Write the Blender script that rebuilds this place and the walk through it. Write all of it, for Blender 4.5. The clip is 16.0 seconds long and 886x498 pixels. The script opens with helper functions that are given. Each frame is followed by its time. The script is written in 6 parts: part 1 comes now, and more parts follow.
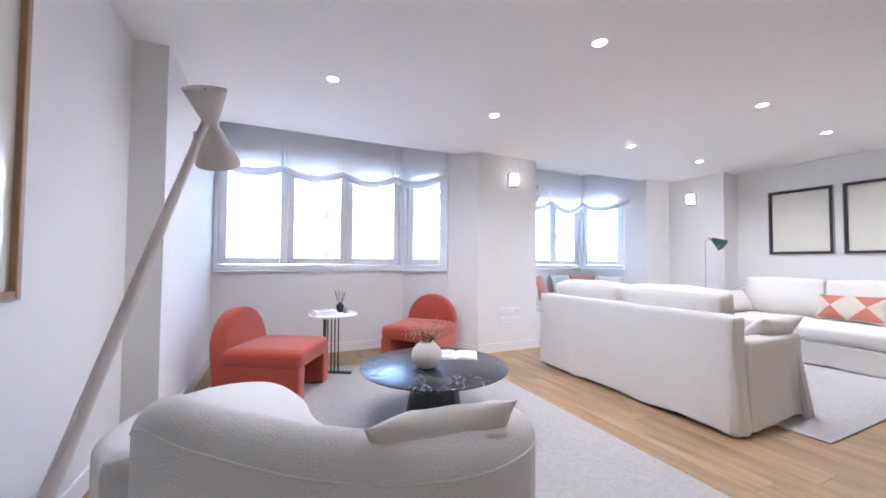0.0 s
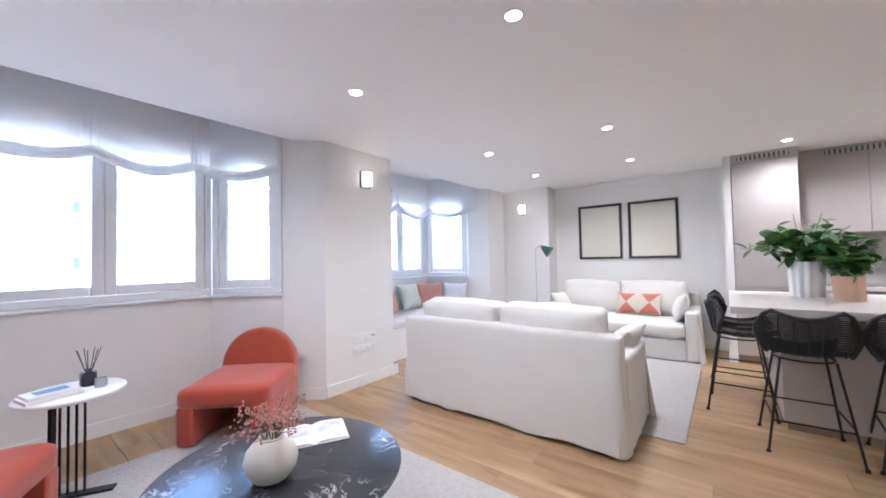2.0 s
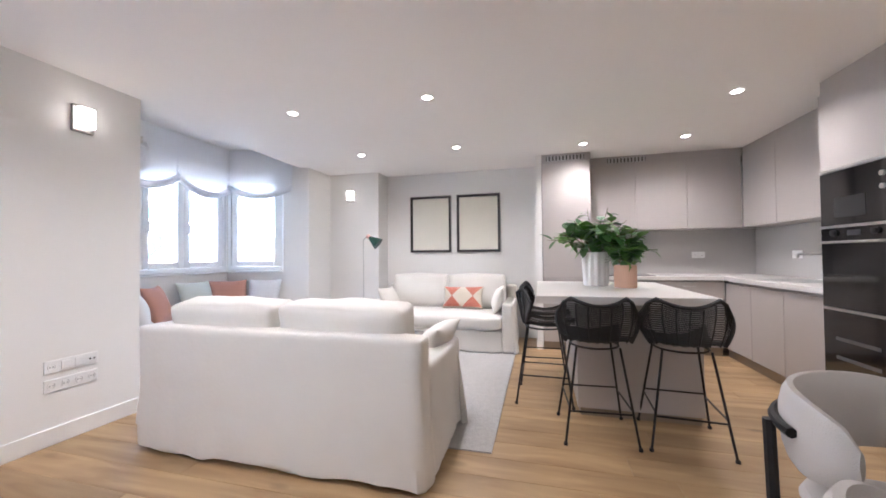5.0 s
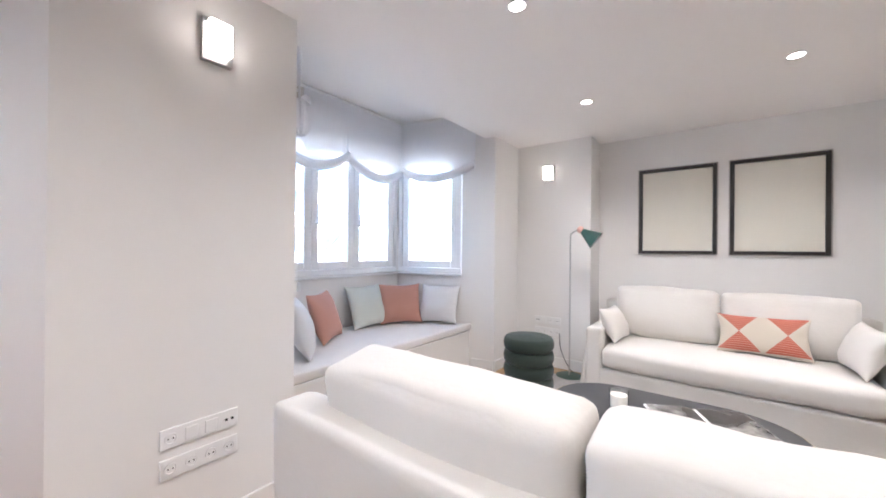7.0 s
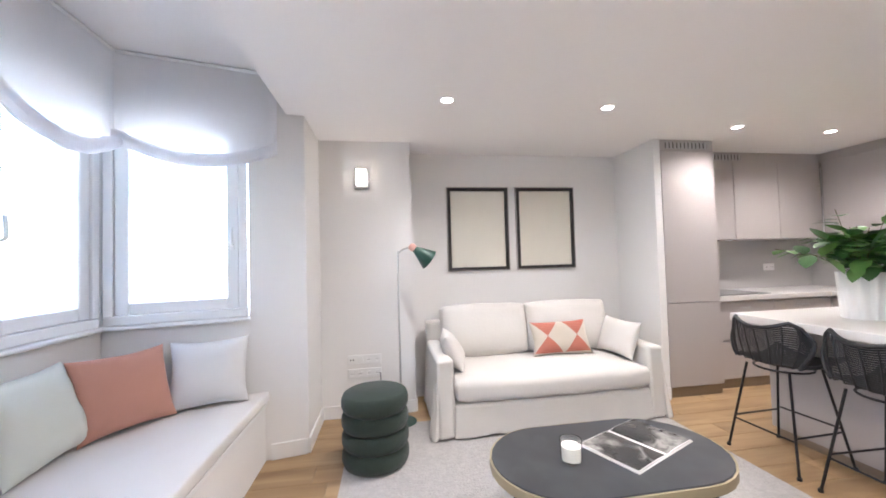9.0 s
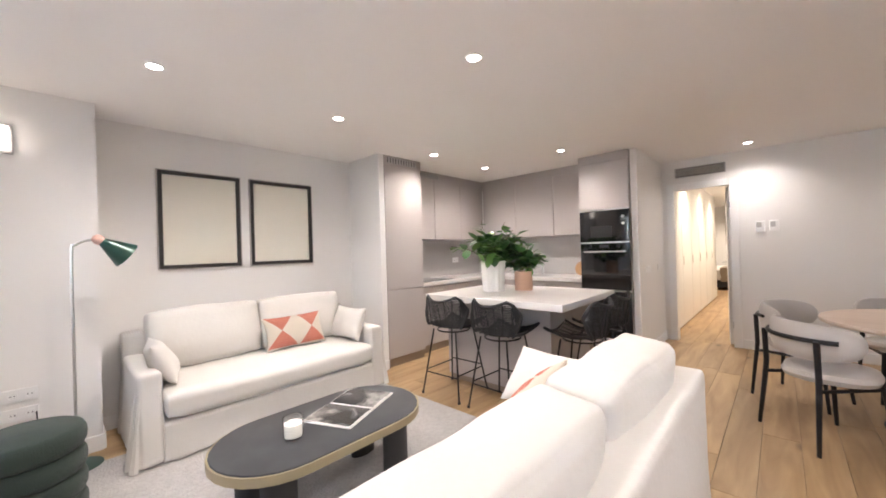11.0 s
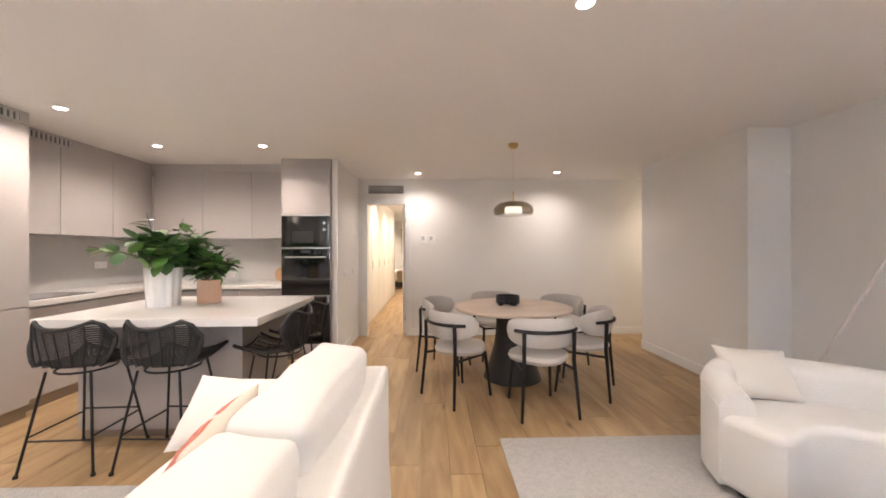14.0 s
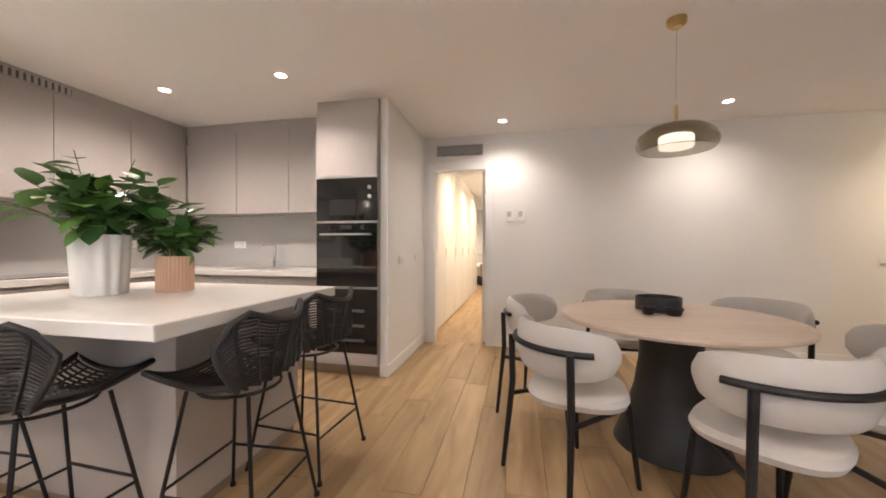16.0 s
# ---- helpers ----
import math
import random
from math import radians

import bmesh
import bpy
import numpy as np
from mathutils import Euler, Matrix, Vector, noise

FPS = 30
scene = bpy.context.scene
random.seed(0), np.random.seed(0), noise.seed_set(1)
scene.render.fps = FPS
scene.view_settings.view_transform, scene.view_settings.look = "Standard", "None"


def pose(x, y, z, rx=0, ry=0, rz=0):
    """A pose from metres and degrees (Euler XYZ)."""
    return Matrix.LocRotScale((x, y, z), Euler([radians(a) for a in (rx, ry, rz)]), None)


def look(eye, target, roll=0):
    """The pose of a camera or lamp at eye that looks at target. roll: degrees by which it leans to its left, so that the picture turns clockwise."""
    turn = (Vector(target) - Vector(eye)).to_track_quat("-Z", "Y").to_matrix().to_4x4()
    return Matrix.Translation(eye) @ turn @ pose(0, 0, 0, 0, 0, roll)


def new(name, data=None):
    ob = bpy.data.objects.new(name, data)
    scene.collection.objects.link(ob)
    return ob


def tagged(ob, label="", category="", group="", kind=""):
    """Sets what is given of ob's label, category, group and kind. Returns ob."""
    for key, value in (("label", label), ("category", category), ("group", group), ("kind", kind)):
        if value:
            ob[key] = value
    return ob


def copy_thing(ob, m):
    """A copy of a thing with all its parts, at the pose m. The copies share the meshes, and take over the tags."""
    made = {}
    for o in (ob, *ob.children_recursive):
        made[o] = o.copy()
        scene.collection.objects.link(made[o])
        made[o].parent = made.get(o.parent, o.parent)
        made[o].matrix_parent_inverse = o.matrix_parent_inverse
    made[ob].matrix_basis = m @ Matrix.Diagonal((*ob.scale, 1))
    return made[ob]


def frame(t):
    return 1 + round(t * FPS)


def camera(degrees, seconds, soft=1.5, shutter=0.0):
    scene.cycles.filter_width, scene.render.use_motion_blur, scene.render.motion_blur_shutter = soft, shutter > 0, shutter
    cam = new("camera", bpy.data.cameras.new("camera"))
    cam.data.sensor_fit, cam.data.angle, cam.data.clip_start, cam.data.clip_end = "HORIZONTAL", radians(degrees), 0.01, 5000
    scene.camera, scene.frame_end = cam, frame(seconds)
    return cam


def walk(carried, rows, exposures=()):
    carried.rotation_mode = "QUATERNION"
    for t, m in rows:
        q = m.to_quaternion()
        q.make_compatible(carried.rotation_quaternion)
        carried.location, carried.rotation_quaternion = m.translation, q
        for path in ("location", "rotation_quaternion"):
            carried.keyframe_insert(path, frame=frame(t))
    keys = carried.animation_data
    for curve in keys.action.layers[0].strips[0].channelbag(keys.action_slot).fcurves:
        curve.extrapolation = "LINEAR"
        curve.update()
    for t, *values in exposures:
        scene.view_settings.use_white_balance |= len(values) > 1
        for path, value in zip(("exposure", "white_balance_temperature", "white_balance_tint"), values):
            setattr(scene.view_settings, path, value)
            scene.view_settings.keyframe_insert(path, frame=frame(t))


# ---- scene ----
cam = camera(101.5, 16.0, soft=1.75)
PATH = [
    (0, (0.905, 0.803, 1.115), (1.738, 2.62, 1.18), 0.4),
    (0.5, (0.84, 1.068, 1.092), (1.665, 2.889, 1.139), 0.2),
    (1, (0.864, 1.315, 1.092), (1.715, 3.124, 1.144), -0.1),
    (1.5, (0.935, 1.479, 1.197), (2.086, 3.115, 1.233), -0.5),
    (2, (1.096, 1.6, 1.283), (2.67, 2.831, 1.34), -1.2),
    (2.5, (1.224, 1.637, 1.406), (3.082, 2.377, 1.453), -1.2),
    (3, (1.153, 1.594, 1.406), (3.127, 1.909, 1.465), -1.9),
    (3.2, (1.128, 1.552, 1.4), (3.114, 1.781, 1.464), -2.0),
    (5.3, (2.06, 1.585, 1.165), (3.948, 2.244, 1.193), -0.2),
    (5.5, (2.205, 1.7, 1.16), (4.044, 2.486, 1.181), -0.2),
    (6, (2.544, 2.094, 1.149), (4.226, 3.175, 1.169), 0.3),
    (6.5, (2.7, 2.53, 1.194), (4.308, 3.719, 1.209), 0.2),
    (7, (2.95, 2.86, 1.258), (4.548, 4.062, 1.263), 0.5),
    (7.5, (3.085, 3.28, 1.293), (4.819, 4.277, 1.318), 0.0),
    (8, (3.17, 3.675, 1.375), (5.026, 4.42, 1.375), -0.8),
    (8.5, (3.385, 3.9, 1.355), (5.35, 4.274, 1.384), -0.7),
    (9, (3.52, 4.105, 1.35), (5.496, 3.801, 1.412), -1.6),
    (9.5, (3.5, 4.1, 1.41), (5.221, 3.08, 1.435), -0.9),
    (10, (3.399, 4.167, 1.364), (4.795, 2.735, 1.393), -1.9),
    (10.2, (3.289, 4.144, 1.353), (4.664, 2.691, 1.369), -2.0),
    (12.3, (3.345, 4.03, 1.3), (4.655, 2.52, 1.308), -0.6),
    (12.5, (3.355, 3.967, 1.314), (4.421, 2.275, 1.315), -0.7),
    (13, (3.327, 4.08, 1.337), (3.747, 2.125, 1.339), -0.3),
    (13.5, (3.313, 4.032, 1.372), (3.323, 2.032, 1.375), -0.4),
    (14, (3.334, 3.954, 1.338), (3.276, 1.955, 1.341), -0.1),
    (14.5, (3.304, 3.677, 1.28), (3.252, 1.677, 1.279), 0.0),
    (15, (3.278, 3.335, 1.205), (3.302, 1.335, 1.212), -0.0),
    (15.5, (3.305, 2.929, 1.166), (3.494, 0.938, 1.162), 0.0),
    (16, (3.355, 2.498, 1.144), (3.773, 0.543, 1.131), 0.1),
]
walk(cam, [(t, look(eye, target, roll)) for t, eye, target, roll in PATH], [(0, 4.58, 5300, 16), (3, 4.42, 5500, 14), (6, 4.4, 5750, 14), (7.5, 4.32, 5800, 14), (9, 4.46, 5850, 14), (12.5, 4.43, 6500, 16), (16, 4.4, 6650, 15)])

# ---- world, sun, lamps ----
world = bpy.data.worlds.new("sky_world")
scene.world = world
world.use_nodes = True
_wn = world.node_tree
_sky = _wn.nodes.new("ShaderNodeTexSky")
_sky.sky_type = "NISHITA"
_sky.sun_disc = False
_sky.sun_elevation = radians(38)
_sky.sun_rotation = radians(150)
_wn.links.new(_sky.outputs["Color"], _wn.nodes["Background"].inputs["Color"])
_wn.nodes["Background"].inputs["Strength"].default_value = 0.15

sun_data = bpy.data.lights.new("sun", "SUN")
sun_data.energy, sun_data.angle, sun_data.color = 4.0, radians(0.5), (1.0, 0.95, 0.88)
sun = new("sun", sun_data)
sun.matrix_world = look((-6, -14, 16), (0, 6, 0))

CEIL, BAY_CEIL = 2.44, 2.68
DOWNLIGHTS = [(1.25, 3.51), (2.67, 3.56), (2.65, 2.36), (4.55, 3.63), (4.57, 2.41), (5.91, 3.68), (5.93, 2.48),
              (6.21, 1.07), (6.24, 0.04), (5.13, 0.07), (3.54, -1.28), (1.56, -1.17)]
CORRIDOR_LIGHTS = [(4.05, -3.0), (4.05, -4.6), (4.05, -6.0)]


def spot_lamp(x, y, z, energy, colour=(1.0, 0.9, 0.8), size=150):
    d = bpy.data.lights.new("downlight_lamp", "SPOT")
    d.energy, d.color, d.spot_size, d.spot_blend, d.shadow_soft_size = energy, colour, radians(size), 1.0, 0.035
    o = new("downlight_lamp", d)
    o.location = (x, y, z)
    return o


for _x, _y in DOWNLIGHTS:
    spot_lamp(_x, _y, CEIL - 0.012, 4.4 if _y > -1 else 3.0)
for _x, _y in CORRIDOR_LIGHTS:
    spot_lamp(_x, _y, CEIL - 0.012, 6.5, (1.0, 0.8, 0.56), 140)
# Unseen lamps without fittings, added to light the side hall and bedroom
spot_lamp(-0.5, -1.2, CEIL - 0.012, 4, (1.0, 0.82, 0.6), 140)
spot_lamp(4.3, -9.0, CEIL - 0.012, 12, (1.0, 0.84, 0.64), 150)


# ---- materials ----
def mat(name, colour, rough=0.5, metal=0.0, var=0.06, scale=6.0, bump=0.0, bump_scale=80.0, sheen=0.0, clear=0.0, per_object=0.0, spec=0.5):
    """A surface with stains at one scale and grain at another."""
    m = bpy.data.materials.new(name)
    m.use_nodes = True
    nt = m.node_tree
    b = nt.nodes["Principled BSDF"]
    co = nt.nodes.new("ShaderNodeTexCoord")
    n1 = nt.nodes.new("ShaderNodeTexNoise")
    n1.inputs["Scale"].default_value, n1.inputs["Detail"].default_value = scale, 5
    n2 = nt.nodes.new("ShaderNodeTexNoise")
    n2.inputs["Scale"].default_value, n2.inputs["Detail"].default_value = bump_scale, 3
    nt.links.new(co.outputs["Object"], n1.inputs["Vector"])
    nt.links.new(co.outputs["Object"], n2.inputs["Vector"])
    r = nt.nodes.new("ShaderNodeMapRange")
    r.inputs["To Min"].default_value, r.inputs["To Max"].default_value = 1 - var, 1 + var
    nt.links.new(n1.outputs["Fac"], r.inputs["Value"])
    last = r.outputs["Result"]
    if per_object:
        oi = nt.nodes.new("ShaderNodeObjectInfo")
        r2 = nt.nodes.new("ShaderNodeMapRange")
        r2.inputs["To Min"].default_value, r2.inputs["To Max"].default_value = 1 - per_object, 1 + per_object
        nt.links.new(oi.outputs["Random"], r2.inputs["Value"])
        mm = nt.nodes.new("ShaderNodeMath")
        mm.operation = "MULTIPLY"
        nt.links.new(last, mm.inputs[0])
        nt.links.new(r2.outputs["Result"], mm.inputs[1])
        last = mm.outputs[0]
    v = nt.nodes.new("ShaderNodeVectorMath")
    v.operation = "SCALE"
    v.inputs[0].default_value = colour[:3]
    nt.links.new(last, v.inputs["Scale"])
    nt.links.new(v.outputs["Vector"], b.inputs["Base Color"])
    b.inputs["Roughness"].default_value, b.inputs["Metallic"].default_value = rough, metal
    b.inputs["Specular IOR Level"].default_value = spec
    if sheen:
        b.inputs["Sheen Weight"].default_value, b.inputs["Sheen Roughness"].default_value = sheen, 0.5
    if clear:
        b.inputs["Coat Weight"].default_value, b.inputs["Coat Roughness"].default_value = clear, 0.08
    if bump:
        bp = nt.nodes.new("ShaderNodeBump")
        bp.inputs["Strength"].default_value, bp.inputs["Distance"].default_value = bump, 0.01
        nt.links.new(n2.outputs["Fac"], bp.inputs["Height"])
        nt.links.new(bp.outputs["Normal"], b.inputs["Normal"])
    return m


def glow(name, colour, strength):
    m = bpy.data.materials.new(name)
    m.use_nodes = True
    b = m.node_tree.nodes["Principled BSDF"]
    b.inputs["Base Color"].default_value = (*colour, 1)
    b.inputs["Emission Color"].default_value = (*colour, 1)
    b.inputs["Emission Strength"].default_value = strength
    return m


def glass_mat(name, colour=(1, 1, 1), rough=0.0):
    m = bpy.data.materials.new(name)
    m.use_nodes = True
    b = m.node_tree.nodes["Principled BSDF"]
    b.inputs["Base Color"].default_value = (*colour, 1)
    b.inputs["Roughness"].default_value, b.inputs["IOR"].default_value = rough, 1.45
    b.inputs["Transmission Weight"].default_value = 1.0
    return m


def wood_mat(name, dark, light, axis="Y", per_object=0.16, rough=0.45, knots=True, stretch=14.0):
    """Wood with long grain along one axis, knots, and a tone of its own for each board."""
    m = bpy.data.materials.new(name)
    m.use_nodes = True
    nt = m.node_tree
    b = nt.nodes["Principled BSDF"]
    co = nt.nodes.new("ShaderNodeTexCoord")
    oi = nt.nodes.new("ShaderNodeObjectInfo")
    off = nt.nodes.new("ShaderNodeVectorMath")
    off.operation = "SCALE"
    off.inputs[0].default_value = (37.0, 53.0, 11.0)
    nt.links.new(oi.outputs["Random"], off.inputs["Scale"])
    add = nt.nodes.new("ShaderNodeVectorMath")
    add.operation = "ADD"
    nt.links.new(co.outputs["Object"], add.inputs[0])
    nt.links.new(off.outputs["Vector"], add.inputs[1])
    mp = nt.nodes.new("ShaderNodeMapping")
    s = [stretch, stretch, stretch]
    s["XYZ".index(axis)] = 0.9
    mp.inputs["Scale"].default_value = s
    nt.links.new(add.outputs["Vector"], mp.inputs["Vector"])
    n = nt.nodes.new("ShaderNodeTexNoise")
    n.inputs["Scale"].default_value, n.inputs["Detail"].default_value, n.inputs["Distortion"].default_value = 1.6, 8, 0.6
    nt.links.new(mp.outputs["Vector"], n.inputs["Vector"])
    ramp = nt.nodes.new("ShaderNodeValToRGB")
    ramp.color_ramp.elements[0].position, ramp.color_ramp.elements[1].position = 0.3, 0.72
    ramp.color_ramp.elements[0].color, ramp.color_ramp.elements[1].color = (*dark, 1), (*light, 1)
    nt.links.new(n.outputs["Fac"], ramp.inputs["Fac"])
    col = ramp.outputs["Color"]
    if knots:
        vo = nt.nodes.new("ShaderNodeTexVoronoi")
        vo.inputs["Scale"].default_value = 1.7
        kmap = nt.nodes.new("ShaderNodeMapping")
        ks = [2.2, 2.2, 2.2]
        ks["XYZ".index(axis)] = 1.0
        kmap.inputs["Scale"].default_value = ks
        nt.links.new(add.outputs["Vector"], kmap.inputs["Vector"])
        nt.links.new(kmap.outputs["Vector"], vo.inputs["Vector"])
        kr = nt.nodes.new("ShaderNodeMapRange")
        kr.inputs["From Min"].default_value, kr.inputs["From Max"].default_value = 0.04, 0.16
        kr.inputs["To Min"].default_value, kr.inputs["To Max"].default_value = 0.35, 1.0
        nt.links.new(vo.outputs["Distance"], kr.inputs["Value"])
        kv = nt.nodes.new("ShaderNodeVectorMath")
        kv.operation = "SCALE"
        nt.links.new(col, kv.inputs[0])
        nt.links.new(kr.outputs["Result"], kv.inputs["Scale"])
        col = kv.outputs["Vector"]
    r2 = nt.nodes.new("ShaderNodeMapRange")
    r2.inputs["To Min"].default_value, r2.inputs["To Max"].default_value = 1 - per_object, 1 + per_object
    nt.links.new(oi.outputs["Random"], r2.inputs["Value"])
    v = nt.nodes.new("ShaderNodeVectorMath")
    v.operation = "SCALE"
    nt.links.new(col, v.inputs[0])
    nt.links.new(r2.outputs["Result"], v.inputs["Scale"])
    nt.links.new(v.outputs["Vector"], b.inputs["Base Color"])
    b.inputs["Roughness"].default_value = rough
    bp = nt.nodes.new("ShaderNodeBump")
    bp.inputs["Strength"].default_value, bp.inputs["Distance"].default_value = 0.15, 0.004
    nt.links.new(n.outputs["Fac"], bp.inputs["Height"])
    nt.links.new(bp.outputs["Normal"], b.inputs["Normal"])
    return m


def marble_mat(name, base, vein, scale=2.2, width=0.035, rough=0.18):
    m = bpy.data.materials.new(name)
    m.use_nodes = True
    nt = m.node_tree
    b = nt.nodes["Principled BSDF"]
    co = nt.nodes.new("ShaderNodeTexCoord")
    warp = nt.nodes.new("ShaderNodeTexNoise")
    warp.inputs["Scale"].default_value, warp.inputs["Detail"].default_value = 3.0, 6
    nt.links.new(co.outputs["Object"], warp.inputs["Vector"])
    mixv = nt.nodes.new("ShaderNodeVectorMath")
    mixv.operation = "MULTIPLY_ADD"
    mixv.inputs[1].default_value = (0.55, 0.55, 0.55)
    nt.links.new(warp.outputs["Color"], mixv.inputs[0])
    nt.links.new(co.outputs["Object"], mixv.inputs[2])
    n = nt.nodes.new("ShaderNodeTexNoise")
    n.inputs["Scale"].default_value, n.inputs["Detail"].default_value = scale, 4
    nt.links.new(mixv.outputs["Vector"], n.inputs["Vector"])
    ramp = nt.nodes.new("ShaderNodeValToRGB")
    e = ramp.color_ramp.elements
    e[0].position, e[1].position = 0.5 - width, 0.5 + width
    e[0].color, e[1].color = (*base, 1), (*base, 1)
    k = e.new(0.5)
    k.color = (*vein, 1)
    nt.links.new(n.outputs["Fac"], ramp.inputs["Fac"])
    fade = nt.nodes.new("ShaderNodeTexNoise")
    fade.inputs["Scale"].default_value = 4.0
    nt.links.new(co.outputs["Object"], fade.inputs["Vector"])
    fr = nt.nodes.new("ShaderNodeMapRange")
    fr.inputs["From Min"].default_value, fr.inputs["From Max"].default_value = 0.42, 0.62
    nt.links.new(fade.outputs["Fac"], fr.inputs["Value"])
    mx = nt.nodes.new("ShaderNodeMix")
    mx.data_type = "RGBA"
    mx.inputs[6].default_value = (*base, 1)
    nt.links.new(fr.outputs["Result"], mx.inputs[0])
    nt.links.new(ramp.outputs["Color"], mx.inputs[7])
    nt.links.new(mx.outputs[2], b.inputs["Base Color"])
    b.inputs["Roughness"].default_value = rough
    return m


PAINT = mat("wall_paint", (0.80, 0.79, 0.77), 0.75, var=0.015, scale=1.2, bump=0.05, bump_scale=220)
CEILING_PAINT = mat("ceiling_paint", (0.85, 0.83, 0.81), 0.85, var=0.012, scale=0.8, bump=0.03, bump_scale=200)
TRIM = mat("white_lacquer", (0.82, 0.82, 0.81), 0.4, var=0.02, scale=3)
UPVC = mat("white_window_plastic", (0.84, 0.85, 0.86), 0.35, var=0.02, scale=4)
OAK = wood_mat("oak_boards", (0.265, 0.163, 0.078), (0.445, 0.308, 0.162), "Y", 0.13, 0.42, True, 7.0)
UNDER = mat("floor_joint", (0.24, 0.155, 0.09), 0.8)
GLASS = glass_mat("window_glass", (0.97, 0.99, 0.99))
SHUTTER = mat("olive_brown_shutter_metal", (0.22, 0.19, 0.13), 0.5, 0.2, var=0.05, scale=9)
GREIGE = mat("greige_cabinet_lacquer", (0.44, 0.405, 0.385), 0.5, var=0.02, scale=2, bump=0.03, bump_scale=160)
METAL = mat("brushed_steel", (0.55, 0.55, 0.54), 0.32, 1.0, var=0.05, scale=20)
BLACK_METAL = mat("black_metal", (0.018, 0.018, 0.02), 0.45, 0.4, var=0.1, scale=15)
# Near-black that stands in for the shade inside vents and socket holes
DARK_GAP = mat("dark_gap", (0.03, 0.03, 0.03), 0.8)
LAMP_WHITE = glow("lamp_glow", (1.0, 0.93, 0.84), 1.6)
SCONCE_GLOW = glow("sconce_glow", (1.0, 0.88, 0.74), 0.55)
RENDER_STONE = mat("facade_stone", (0.62, 0.58, 0.53), 0.85, var=0.08, scale=0.6, bump=0.2, bump_scale=6)


# ---- mesh helpers ----
def part(name, bm, material, parent=None, label="", smooth=False):
    """Links a bmesh as one mesh object, under a thing or a part."""
    me = bpy.data.meshes.new(name)
    bmesh.ops.recalc_face_normals(bm, faces=bm.faces)
    bm.to_mesh(me)
    bm.free()
    me.materials.append(material)
    if smooth:
        for p in me.polygons:
            p.use_smooth = True
        me.set_sharp_from_angle(angle=radians(38))
    ob = new(name, me)
    if parent:
        ob.parent = parent
    if label:
        ob["label"] = label
    return ob


def thing(name, m, label, category, group="", kind=""):
    ob = new(name)
    ob.matrix_basis = m
    ob.empty_display_size = 0.1
    return tagged(ob, label, category, group, kind)


def add_box(bm, x0, y0, z0, x1, y1, z1, bevel=0.0, seg=2, m=None):
    r = bmesh.ops.create_cube(bm, size=1.0)
    vs = r["verts"]
    bmesh.ops.transform(bm, matrix=Matrix.Translation(((x0 + x1) / 2, (y0 + y1) / 2, (z0 + z1) / 2)) @ Matrix.Diagonal((abs(x1 - x0), abs(y1 - y0), abs(z1 - z0), 1)), verts=vs)
    out = vs
    if bevel:
        es = list({e for v in vs for e in v.link_edges})
        r2 = bmesh.ops.bevel(bm, geom=es, offset=bevel, segments=seg, affect="EDGES", profile=0.5)
        out = list({v for f in r2["faces"] for v in f.verts} | {v for v in vs if v.is_valid})
    if m is not None:
        bmesh.ops.transform(bm, matrix=m, verts=out)
    return out


def box(x0, y0, z0, x1, y1, z1, bevel=0.0, seg=2, m=None):
    bm = bmesh.new()
    add_box(bm, x0, y0, z0, x1, y1, z1, bevel, seg, m)
    return bm


def prism(points, z0, z1, bevel=0.0, seg=2):
    """A closed outline in the plan, drawn up from z0 to z1."""
    bm = bmesh.new()
    vs = [bm.verts.new((x, y, z0)) for x, y in points]
    f = bm.faces.new(vs)
    r = bmesh.ops.extrude_face_region(bm, geom=[f])
    top = [v for v in r["geom"] if isinstance(v, bmesh.types.BMVert)]
    bmesh.ops.translate(bm, vec=(0, 0, z1 - z0), verts=top)
    bmesh.ops.recalc_face_normals(bm, faces=bm.faces)
    if bevel:
        es = [e for e in bm.edges if abs(e.verts[0].co.z - e.verts[1].co.z) < 1e-6]
        bmesh.ops.bevel(bm, geom=es, offset=bevel, segments=seg, affect="EDGES", profile=0.5)
    return bm


def tube(points, radius, sides=8, closed=False, taper=None):
    """A round bar along a line of points."""
    bm = bmesh.new()
    add_tube(bm, points, radius, sides, closed, taper)
    return bm


def add_tube(bm, points, radius, sides=8, closed=False, taper=None):
    pts = [Vector(p) for p in points]
    n = len(pts)
    rings, up = [], None
    for i, p in enumerate(pts):
        a = pts[(i - 1) % n] if (closed or i > 0) else p
        c = pts[(i + 1) % n] if (closed or i < n - 1) else p
        d = (c - a).normalized()
        if up is None:
            up = Vector((0, 0, 1)) if abs(d.z) < 0.9 else Vector((1, 0, 0))
        s = d.cross(up).normalized()
        up = s.cross(d).normalized()
        rad = radius * (taper[i] if taper else 1.0)
        rings.append([bm.verts.new(p + rad * (math.cos(2 * math.pi * k / sides) * s + math.sin(2 * math.pi * k / sides) * up)) for k in range(sides)])
    for i in range(n if closed else n - 1):
        a, c = rings[i], rings[(i + 1) % n]
        for k in range(sides):
            bm.faces.new((a[k], a[(k + 1) % sides], c[(k + 1) % sides], c[k]))
    if not closed:
        bm.faces.new(rings[0][::-1])
        bm.faces.new(rings[-1])


